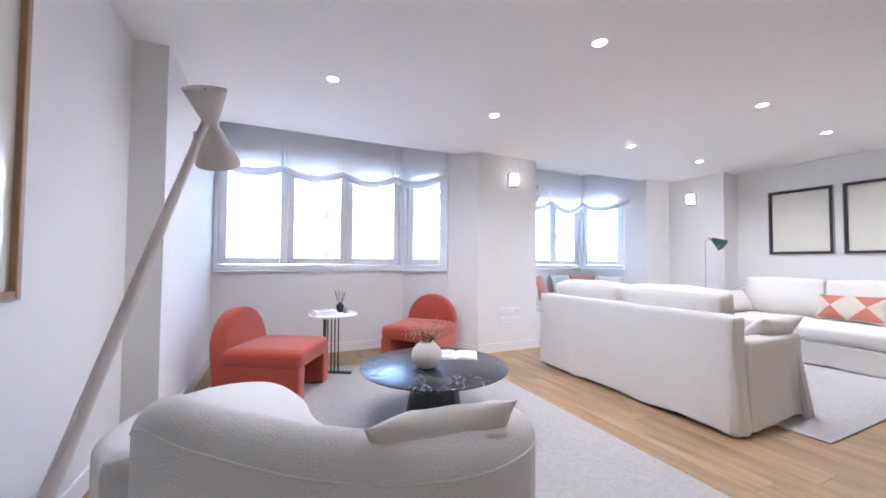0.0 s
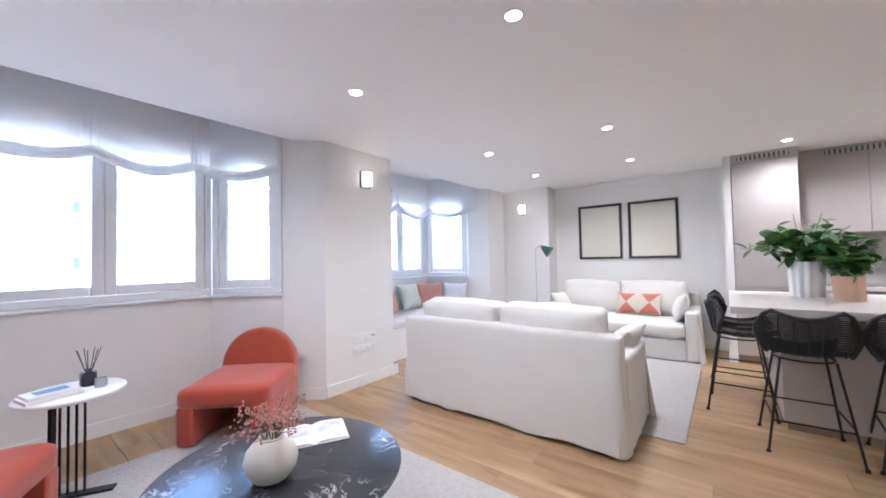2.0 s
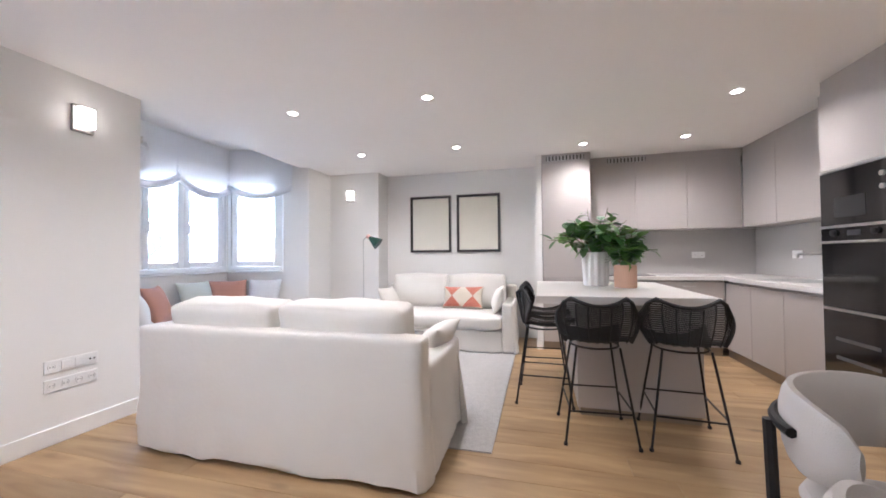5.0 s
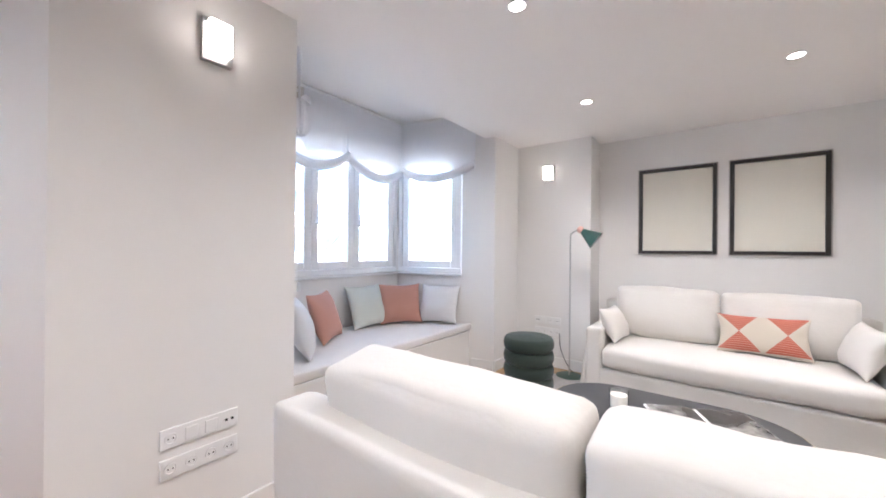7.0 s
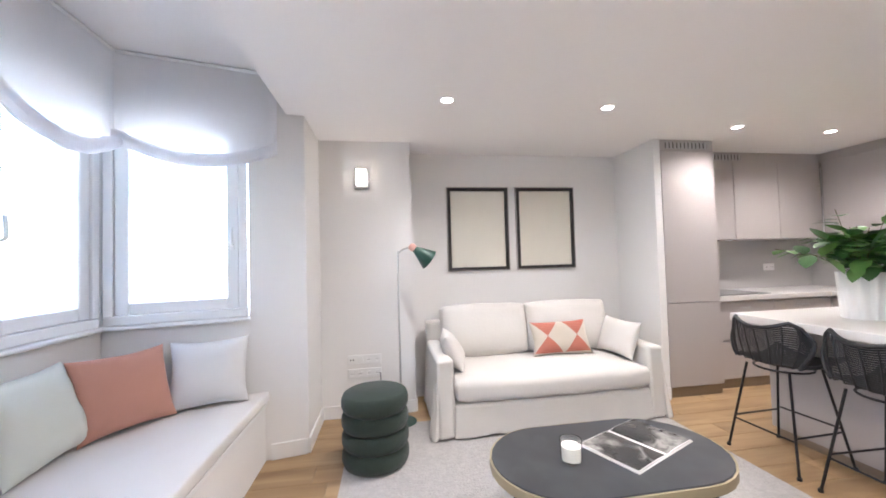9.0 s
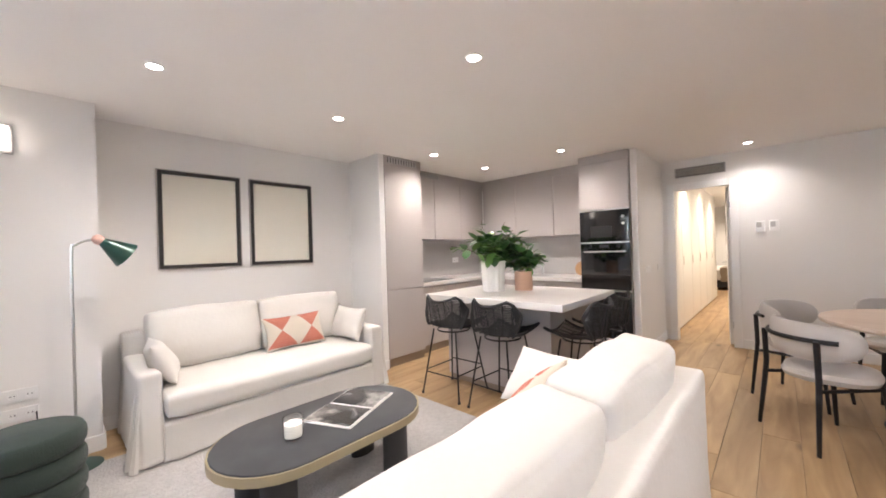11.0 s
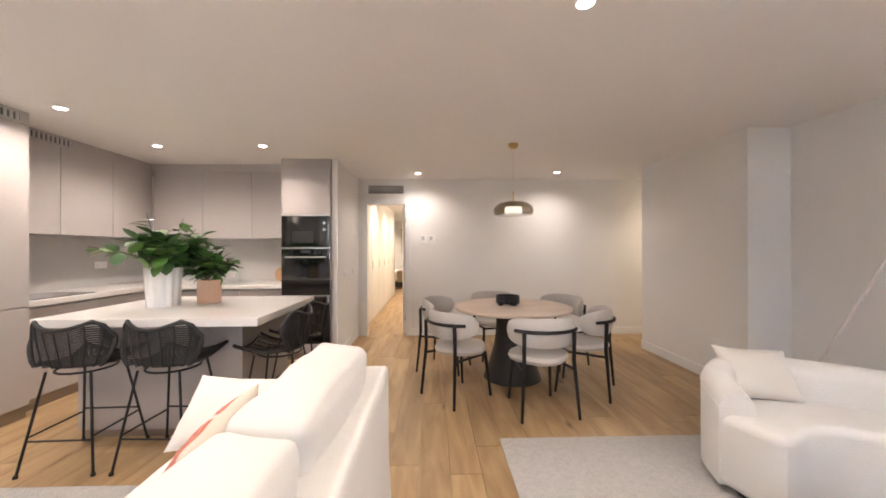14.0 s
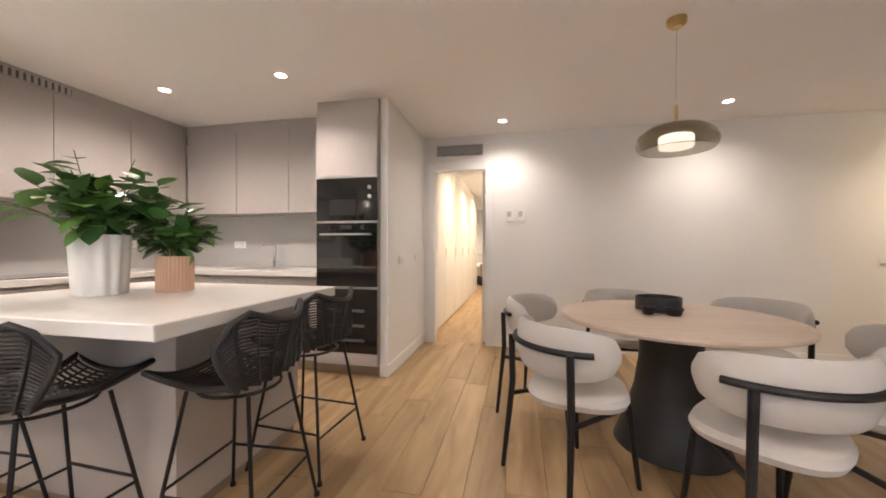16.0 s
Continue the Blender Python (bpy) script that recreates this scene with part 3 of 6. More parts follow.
def pattern_mat(name, w, h):
    """Red hourglasses on sand cotton, ribbed across."""
    m = bpy.data.materials.new(name)
    m.use_nodes = True
    nt = m.node_tree
    b = nt.nodes["Principled BSDF"]
    co = nt.nodes.new("ShaderNodeTexCoord")
    sp = nt.nodes.new("ShaderNodeSeparateXYZ")
    nt.links.new(co.outputs["Object"], sp.inputs[0])

    def op(kind, a, c=None):
        n = nt.nodes.new("ShaderNodeMath")
        n.operation = kind
        for i, q in enumerate((a, c)):
            if q is None:
                continue
            if isinstance(q, (int, float)):
                n.inputs[i].default_value = q
            else:
                nt.links.new(q, n.inputs[i])
        return n.outputs[0]

    ax = op("ABSOLUTE", op("SUBTRACT", op("ABSOLUTE", sp.outputs[0]), w * 0.25))
    az = op("ABSOLUTE", op("SUBTRACT", sp.outputs[2], h * 0.5))
    inside = op("LESS_THAN", ax, op("MULTIPLY", az, w * 0.25 / (h * 0.47)))
    frame_ok = op("LESS_THAN", az, h * 0.43)
    fac = op("MULTIPLY", inside, frame_ok)
    rib = op("GREATER_THAN", op("SINE", op("MULTIPLY", sp.outputs[2], 6.283 / 0.016)), 0.55)
    red = nt.nodes.new("ShaderNodeMix")
    red.data_type = "RGBA"
    red.inputs[6].default_value, red.inputs[7].default_value = (0.42, 0.10, 0.065, 1), (0.52, 0.27, 0.20, 1)
    nt.links.new(rib, red.inputs[0])
    mix = nt.nodes.new("ShaderNodeMix")
    mix.data_type = "RGBA"
    mix.inputs[6].default_value = (0.55, 0.50, 0.42, 1)
    nt.links.new(fac, mix.inputs[0])
    nt.links.new(red.outputs[2], mix.inputs[7])
    nt.links.new(mix.outputs[2], b.inputs["Base Color"])
    b.inputs["Roughness"].default_value = 0.9
    nz = nt.nodes.new("ShaderNodeTexNoise")
    nz.inputs["Scale"].default_value = 260
    nt.links.new(co.outputs["Object"], nz.inputs["Vector"])
    bp = nt.nodes.new("ShaderNodeBump")
    bp.inputs["Strength"].default_value, bp.inputs["Distance"].default_value = 0.3, 0.01
    nt.links.new(nz.outputs["Fac"], bp.inputs["Height"])
    nt.links.new(bp.outputs["Normal"], b.inputs["Normal"])
    return m


PATTERN = pattern_mat("red_hourglass_cotton", 0.56, 0.33)

# ---- setting: baseboards, door, floor fittings ----
BASE_H = 0.11


def baseboard(points):
    """A skirting board along a line of the plan; the room lies to its right."""
    for a, b in zip(points, points[1:]):
        o = strip(a, b, -0.014)
        ob = structure("baseboard", prism(o, 0.0, BASE_H, 0.003, 1), TRIM, "white lacquered skirting board", "skirting board")


baseboard([(0.49, -0.88), (0.49, 0.77)])
baseboard([(0.49, 0.77), (0.104, 0.77)])
baseboard([(0.09, 0.784), (0.09, 3.516)])
baseboard([(0.104, 3.53), (0.284, 3.53)])
baseboard([(0.27, 3.53), (0.27, 5.356)])
baseboard([(0.284, 5.37), (2.414, 5.37), (3.098, 4.589)])
baseboard([(3.11, P_Y), (4.045, P_Y)])
baseboard([(6.23, 4.93), (6.273, 4.7)])
baseboard([(6.27, 4.69), (6.806, 4.69)])
baseboard([(6.82, 4.676), (6.82, 3.88)])
baseboard([(6.82, 3.88), (7.166, 3.88)])
baseboard([(7.18, 3.866), (7.18, 1.614)])
baseboard([(7.166, 1.60), (6.556, 1.60)])
baseboard([(6.57, 1.60), (6.57, 1.535)])
baseboard([(4.56, -0.50), (4.476, -0.50)])
baseboard([(4.49, -0.50), (4.49, -1.686)])
baseboard([(3.655, -1.70), (-2.0, -1.70)])
baseboard([(-2.0, -0.88), (0.476, -0.88)])

door_frame = thing("door_1", pose(0, 0, 0), "open white lacquered door leading to the lit corridor", "door", kind="structure")
bm = bmesh.new()
for x0, x1 in ((DX0 - 0.07, DX0 + 0.012), (DX1 - 0.012, DX1 + 0.07)):
    add_box(bm, x0, S_IN + 0.002, 0, x1, S_IN + 0.016, DH + 0.07, 0.003, 1)
add_box(bm, DX0 + 0.0125, S_IN + 0.002, DH - 0.012, DX1 - 0.0125, S_IN + 0.016, DH + 0.07, 0.003, 1)
part("architrave", bm, TRIM, door_frame, "flat white architrave")
bm = bmesh.new()
add_box(bm, DX0 + 0.001, S_IN - 0.119, 0, DX0 + 0.013, S_IN + 0.001, DH - 0.013)
add_box(bm, DX1 - 0.013, S_IN - 0.119, 0, DX1 - 0.001, S_IN + 0.001, DH - 0.013)
add_box(bm, DX0 + 0.014, S_IN - 0.119, DH - 0.0125, DX1 - 0.014, S_IN + 0.001, DH - 0.001)
part("jamb", bm, TRIM, door_frame)
leaf = part("door_leaf", box(0, -0.60, 0.008, 0.038, 0, DH - 0.02, 0.002, 1), TRIM, door_frame, "white flush door leaf standing open")
leaf.matrix_basis = pose(DX0 + 0.02, S_IN - 0.125, 0, 0, 0, 6)
hb = bmesh.new()
for sx in (-1, 1):
    x = 0.019 + sx * 0.019
    add_box(hb, min(x, x + sx * 0.006), -0.565, 1.02, max(x, x + sx * 0.006), -0.525, 1.06, 0.002, 1)
    add_tube(hb, [(x, -0.545, 1.04), (x + sx * 0.045, -0.545, 1.04), (x + sx * 0.048, -0.53, 1.04), (x + sx * 0.048, -0.43, 1.04)], 0.008, 8)
part("door_handle", hb, METAL, leaf, "satin steel lever handle")
for z in (0.25, 1.8):
    part("hinge", tube([(0.0, 0.006, z - 0.04), (0.0, 0.006, z + 0.04)], 0.007, 8), BLACK_METAL, leaf, "black hinge")


def wall_vent(x0, x1, z0, z1, y):
    t = thing("air_vent", pose(x0, y, z0), "grey slatted air conditioning grille over the door", "air vent")
    w, h = x1 - x0, z1 - z0
    # Dark sheet in place of the shade in the duct behind the slats
    part("backing", box(0.01, 0.001, 0.01, w - 0.01, 0.004, h - 0.01), DARK_GAP, t)
    bm = bmesh.new()
    for q in ((0, 0, w, 0.012), (0, h - 0.012, w, h), (0, 0.0121, 0.012, h - 0.0121), (w - 0.012, 0.0121, w, h - 0.0121)):
        add_box(bm, q[0], 0.001, q[1], q[2], 0.012, q[3], 0.002, 1)
    part("frame", bm, GRILLE, t)
    n = 7
    for i in range(n):
        z = 0.018 + (h - 0.036) * (i + 0.5) / n
        part("slat", box(0.013, -0.007, -0.002, w - 0.013, 0.007, 0.002, m=pose(0, 0.008, z, 35)), GRILLE, t)
    return t


wall_vent(3.78, 4.33, 2.205, 2.335, S_IN)


def plate(m, w, h, label, cells=0, kinds=""):
    """A wall plate lying in its own x and z, standing out to -y. kinds: s socket, r rocker, d two small round jacks."""
    t = thing("socket_plate" if "s" in kinds else "switch_plate", m, label, "socket" if "s" in kinds else "switch")
    part("cover", box(0, -0.009, 0, w, -0.001, h, 0.003, 2), PLASTIC, t)
    for i, k in enumerate(kinds):
        cx = w * (i + 0.5) / len(kinds)
        if k == "s":
            part("outlet", lathe([(0.022, 0.0), (0.022, 0.003), (0.018, 0.003), (0.017, 0.0005)], 16), PLASTIC, t).matrix_basis = pose(cx, -0.0095, h / 2, 90)
            # Holes are dark stubs, their inner shade put into the colour
            bm = bmesh.new()
            for q in (-0.0085, 0.0085):
                add_tube(bm, [(cx + q, -0.0105, h / 2), (cx + q, -0.0115, h / 2)], 0.0032, 8)
            part("pin_hole", bm, DARK_GAP, t)
        elif k == "d":
            bm = bmesh.new()
            for q in (-0.012, 0.012):
                add_tube(bm, [(cx + q, -0.0091, h / 2), (cx + q, -0.0125, h / 2)], 0.006, 8)
            part("jack", bm, DARK_GAP, t)
        else:
            part("rocker", box(cx - 0.024, -0.014, h * 0.18, cx + 0.024, -0.0095, h * 0.82, 0.003, 2), PLASTIC, t)
    return t


plate(pose(3.42, P_Y, 0.455), 0.29, 0.082, "white four gang plate with a socket and jacks", kinds="srrd")
plate(pose(3.42, P_Y, 0.335), 0.29, 0.082, "white four gang socket plate on the pier", kinds="ssss")
plate(pose(6.82, 4.47, 0.455, 0, 0, -90), 0.29, 0.082, "white four gang plate with jacks beside the reading lamp", kinds="drss")
plate(pose(6.82, 4.47, 0.335, 0, 0, -90), 0.29, 0.082, "white four gang socket plate beside the reading lamp", kinds="ssss")
plate(pose(2.93, 4.787, 0.37, 0, 0, -48.8), 0.082, 0.082, "white single socket on the bay's splayed wall", kinds="s")
plate(pose(0.49, 0.37, 0.36, 0, 0, 90), 0.15, 0.082, "white double socket above the skirting", kinds="ss")
plate(pose(7.18, 1.86, 0.36, 0, 0, -90), 0.15, 0.082, "white double socket beside the sofa", kinds="ss")
plate(pose(0.05, S_IN, 0.98, 0, 0, 180), 0.24, 0.082, "white triple switch plate on the dining wall", kinds="rrr")
plate(pose(4.49, -1.30, 0.98, 0, 0, -90), 0.082, 0.082, "white switch beside the corridor door", kinds="r")
plate(pose(4.49, -0.78, 0.98, 0, 0, -90), 0.16, 0.082, "white double switch on the kitchen partition", kinds="rr")

for x in (3.345, 3.47):
    t = thing("thermostat", pose(x, S_IN, 1.43), "small white room thermostat with a dark display", "thermostat")
    part("body", box(-0.042, 0.001, 0, 0.042, 0.022, 0.13, 0.006), PLASTIC, t)
    part("display", box(-0.012, 0.0225, 0.055, 0.034, 0.0245, 0.115, 0.002), GRILLE, t, "grey display")


def downlight(x, y, z=CEIL):
    t = thing("ceiling_spotlight", pose(x, y, z), "small round recessed ceiling spotlight, lit", "spotlight", "recessed ceiling spotlights")
    part("trim_ring", lathe([(0.038, -0.001), (0.05, -0.001), (0.051, -0.004), (0.046, -0.007), (0.038, -0.006), (0.038, -0.001)], 24, None, False), TRIM, t)
    part("lens", lathe([(0.0001, -0.0035), (0.038, -0.0035), (0.038, -0.0015), (0.0001, -0.0015)], 24), LAMP_WHITE, t, "glowing lens")
    return t


for _x, _y in DOWNLIGHTS + CORRIDOR_LIGHTS:
    downlight(_x, _y)


def sconce(m):
    t = thing("wall_lamp", m, "square opal wall lamp on a satin metal plate, lit", "wall lamp", "square wall lamps")
    part("back_plate", box(-0.06, -0.03, -0.09, 0.06, -0.001, 0.09, 0.003), METAL, t, "satin metal plate")
    part("shade", box(-0.045, -0.072, -0.06, 0.045, -0.031, 0.075, 0.006), SCONCE_GLOW, t, "glowing opal glass")
    return t


sconce(pose(3.605, P_Y, 2.14))
sconce(pose(6.82, 4.32, 2.10, 0, 0, -90))
sconce(pose(0.27, 4.33, 2.06, 0, 0, 90))


def print_frame(m, w, h, label, wide=0.032, edge=FRAME_BLACK, page=PRINT_PAPER):
    """A framed print in its own x and z, standing out to -y."""
    t = thing("framed_print", m, label, "framed print", "pair of framed prints")
    bm, bo = bmesh.new(), bmesh.new()
    for q in ((0, 0, wide, h), (w - wide, 0, w, h), (wide, 0, w - wide, wide), (wide, h - wide, w - wide, h)):
        add_box(bm, q[0] + 0.0005, -0.028, q[1] + 0.0005, q[2] - 0.0005, -0.001, q[3] - 0.0005, 0.003, 1)
    for q in ((-0.008, -0.008, 0, h + 0.008), (w, -0.008, w + 0.008, h + 0.008), (0, -0.008, w, 0), (0, h, w, h + 0.008)):
        add_box(bo, q[0], -0.024, q[1], q[2], -0.001, q[3])
    part("frame", bm, edge, t)
    part("outer_edge", bo, FRAME_EDGE, t, "thin silver edge")
    part("print", box(wide, -0.008, wide, w - wide, -0.004, h - wide), page, t, "plain cream print")
    return t


print_frame(pose(E_IN, 3.49, 1.238, 0, 0, -90), 0.64, 0.85, "plain cream print in a black frame above the sofa")
print_frame(pose(E_IN, 2.755, 1.238, 0, 0, -90), 0.64, 0.85, "plain cream print in a black frame above the sofa")
print_frame(pose(W_IN, 1.62, 0.98, 0, 0, 90), 0.9, 1.15, "large print in an oak frame behind the curved sofa", 0.025, OAK_FRAME)


# ---- blinds ----
def blind(name, line, z_low, sags, label):
    """A gathered voile blind along a line of the plan, sagging between its cords."""
    t = thing(name, pose(0, 0, 0), label, "blind")
    pts = [Vector(p) for p in line]
    lens = [(b - a).length for a, b in zip(pts, pts[1:])]
    total = sum(lens)

    def at(s):
        for a, b, l in zip(pts, pts[1:], lens):
            if s <= l + 1e-9:
                d = (b - a).normalized()
                return a + d * s, Vector((d.y, -d.x))
            s -= l
        return pts[-1], Vector((d.y, -d.x))

    nu, rows = 160, 15
    bm = bmesh.new()
    grid = []
    top = BAY_CEIL - 0.004
    for i in range(nu + 1):
        s = total * i / nu
        p, nrm = at(s)
        sag, ruck = 0.0, 0.0
        for c0, c1, depth in sags:
            if c0 * total <= s <= c1 * total:
                near = min(s / total - c0, c1 - s / total) / (c1 - c0)
                sag = depth * max(0.0, math.sin(math.pi * (s / total - c0) / (c1 - c0))) ** 0.9
                ruck = math.exp(-near * 16)
        low = z_low - sag
        col = []
        for j in range(rows + 1):
            v = j / rows
            if v < 0.72:
                k = v / 0.72
                z = top + (low + 0.05 - top) * k
                out = (0.012 * math.sin(s * 9 + k * 3) + 0.018 * ruck * math.sin(s * 170)) * k + 0.02 * k
            else:
                k = (v - 0.72) / 0.28
                z = low + 0.05 + 0.055 * math.sin(-k * math.pi) + 0.02 * k
                out = 0.02 + 0.05 * math.sin(k * math.pi * 0.5) + 0.012 * math.sin(s * 13)
            col.append(bm.verts.new((p.x + nrm.x * out, p.y + nrm.y * out, z)))
        grid.append(col)
    for i in range(nu):
        for j in range(rows):
            bm.faces.new((grid[i][j], grid[i + 1][j], grid[i + 1][j + 1], grid[i][j + 1]))
    lows = [min(v.co.z for v in col) for col in grid]
    part("voile", bm, SHEER, t, "sheer white voile", smooth=True)
    fold = bmesh.new()
    loops = []
    for i in range(nu + 1):
        p, nrm = at(total * i / nu)
        low = lows[i]
        s = total * i / nu
        loop = []
        for q in range(10):
            a = 2 * math.pi * q / 10
            puff = 1 + 0.22 * noise.noise(Vector((s * 22, a, z_low)))
            o = 0.055 + 0.032 * puff * math.cos(a)
            loop.append(fold.verts.new((p.x + nrm.x * o, p.y + nrm.y * o, low + 0.045 + 0.042 * puff * math.sin(a))))
        loops.append(loop)
    for a, b in zip(loops, loops[1:]):
        for q in range(10):
            fold.faces.new((a[q], a[(q + 1) % 10], b[(q + 1) % 10], b[q]))
    part("hem_fold", fold, SHEER, t, "bunched fold of voile at the lower edge", smooth=True)
    hem = bmesh.new()
    add_tube(hem, [(at(total * i / 60)[0].x, at(total * i / 60)[0].y, top - 0.012) for i in range(61)], 0.011, 6)
    part("head_rail", hem, TRIM, t, "slim white head rail")
    return t


blind("roman_blind", [(0.30, 5.28), (2.37, 5.28), (2.80, 4.83)], 2.09, [(0, 0.24, 0.07), (0.24, 0.48, 0.085), (0.48, 0.72, 0.09), (0.72, 1.0, 0.07)], "sheer white voile blind drawn up over the bay window")
blind("roman_blind", [(4.13, 4.84), (4.38, 5.70), (5.93, 5.70), (6.14, 4.84)], 2.09, [(0.0, 0.27, 0.08), (0.27, 0.5, 0.15), (0.5, 0.735, 0.15), (0.735, 1.0, 0.12)], "sheer white voile blind drawn up over the window seat")


# ---- rugs ----
def rug(x0, y0, x1, y1, label):
    bm = soft_box(x0, y0, 0.001, x1, y1, 0.014, 0.006, (0, 0, 0), 0.0, 14)
    return tagged(part("rug", bm, RUG_WOOL), label, "rug")


rug(0.45, 1.42, 2.87, 4.71, "pale grey woven wool rug under the marble table")
rug(4.02, 1.86, 6.58, 4.42, "pale grey woven wool rug between the white sofas")


# ---- sofas ----
def sofa(m, W, D, label):
    """A slip-covered sofa: its back stands along y = 0, it faces -y."""
    t = thing("sofa", m, label, "sofa", "white slipcovered sofas")
    h = W / 2

    def skirted(x0, y0, x1, y1, top, flare, seed):
        bm = soft_box(x0, y0, 0.012, x1, y1, top, 0.028, (0, 0, 0), 0.007, 32, seed)
        for v in bm.verts:
            k = max(0.0, 1 - v.co.z / 0.42)
            cx, cy = (x0 + x1) / 2, (y0 + y1) / 2
            dx, dy = v.co.x - cx, v.co.y - cy
            fold = (0.006 * math.sin(17 * (v.co.x + v.co.y) + seed) + 0.016 * noise.noise(Vector((11 * v.co.x + seed, 11 * v.co.y, 2.5 * v.co.z)))) * k
            v.co.x += math.copysign(1, dx) * (flare * k + fold) if abs(dx) > (x1 - x0) * 0.45 else 0
            v.co.y += math.copysign(1, dy) * (flare * k + fold) if abs(dy) > (y1 - y0) * 0.45 else 0
            if v.co.z < 0.05:
                v.co.z += 0.008 * math.sin(9 * v.co.x + 5 * v.co.y + seed) + 0.012 * (noise.noise(Vector((16 * v.co.x, 16 * v.co.y, seed))) + 0.3)
        return bm

    part("backrest", skirted(-h, -0.15, h, 0.0, 0.772, 0.02, 1.0), LINEN, t, smooth=True)
    for s in (-1, 1):
        x0, x1 = sorted((s * (h - 0.13), s * h))
        part("armrest", skirted(x0, -D + 0.02, x1, -0.152, 0.60, 0.022, 2.0 + s), LINEN, t, smooth=True)
        for k in range(2):
            c = s * (h + 0.004 + 0.012 * k)
            yy = -D + 0.03 + 0.07 * k
            bm = bmesh.new()
            add_tube(bm, [(c - s * 0.02, yy, 0.5), (c, yy, 0.3), (c + s * 0.025, yy - 0.015, 0.018)], 0.02, 6, taper=[0.3, 0.7, 1.3])
            part("corner_pleat", bm, LINEN, t, smooth=True)
    part("seat_base", skirted(-h + 0.132, -D, h - 0.132, -0.152, 0.27, 0.012, 4.0), LINEN, t, smooth=True)
    part("seat_cushion", soft_box(-h + 0.134, -D - 0.025, 0.272, h - 0.134, -0.156, 0.455, 0.06, (0.0, 0.012, 0.022), 0.008, 14, 5.0), LINEN, t, smooth=True)
    w = (W - 0.28) / 2
    for s in (-1, 1):
        x0, x1 = sorted((s * 0.004, s * w))
        bm = soft_box(x0, -0.22, 0.0, x1, 0.0, 0.45, 0.04, (0.0, 0.05, 0.018), 0.016, 16, 6.0 + s)
        bmesh.ops.transform(bm, matrix=pose(0, -0.155, 0.45, -9, 0, 0), verts=bm.verts)
        part("back_cushion", bm, LINEN, t, smooth=True)
    return t


sofa(pose(3.55, 3.068, 0, 0, 0, 90), 1.86, 0.90, "white slipcovered linen sofa with two back cushions")
sofa(pose(7.10, 2.82, 0, 0, 0, -90), 1.88, 0.90, "white slipcovered linen sofa below the framed prints")


def pillow(m, w, h, d, material, label, seed=0.0, group=""):
    return tagged_pillow(part("cushion", pillow_mesh(w, h, d, 16, seed), material, smooth=True), m, label, group)


def tagged_pillow(ob, m, label, group):
    ob.matrix_basis = m
    return tagged(ob, label, "cushion", group)


pillow(pose(6.585, 2.57, 0.475, -22, 0, -90), 0.56, 0.31, 0.15, PATTERN, "oblong cushion with red hourglass pattern on the sofa", 1)
pillow(pose(6.52, 3.52, 0.47, -26, 0, -6), 0.42, 0.31, 0.16, LINEN, "white linen cushion leaning on the sofa arm", 2)
pillow(pose(6.52, 2.13, 0.47, -20, 0, 184), 0.46, 0.33, 0.17, LINEN, "white linen cushion leaning on the sofa arm", 3)
pillow(pose(4.16, 2.72, 0.485, -24, 0, 96), 0.56, 0.33, 0.15, PATTERN, "oblong cushion with red hourglass pattern on the sofa", 4)
pillow(pose(4.27, 2.39, 0.47, -42, 0, 174), 0.44, 0.34, 0.17, LINEN, "white linen cushion leaning on the sofa arm", 5)


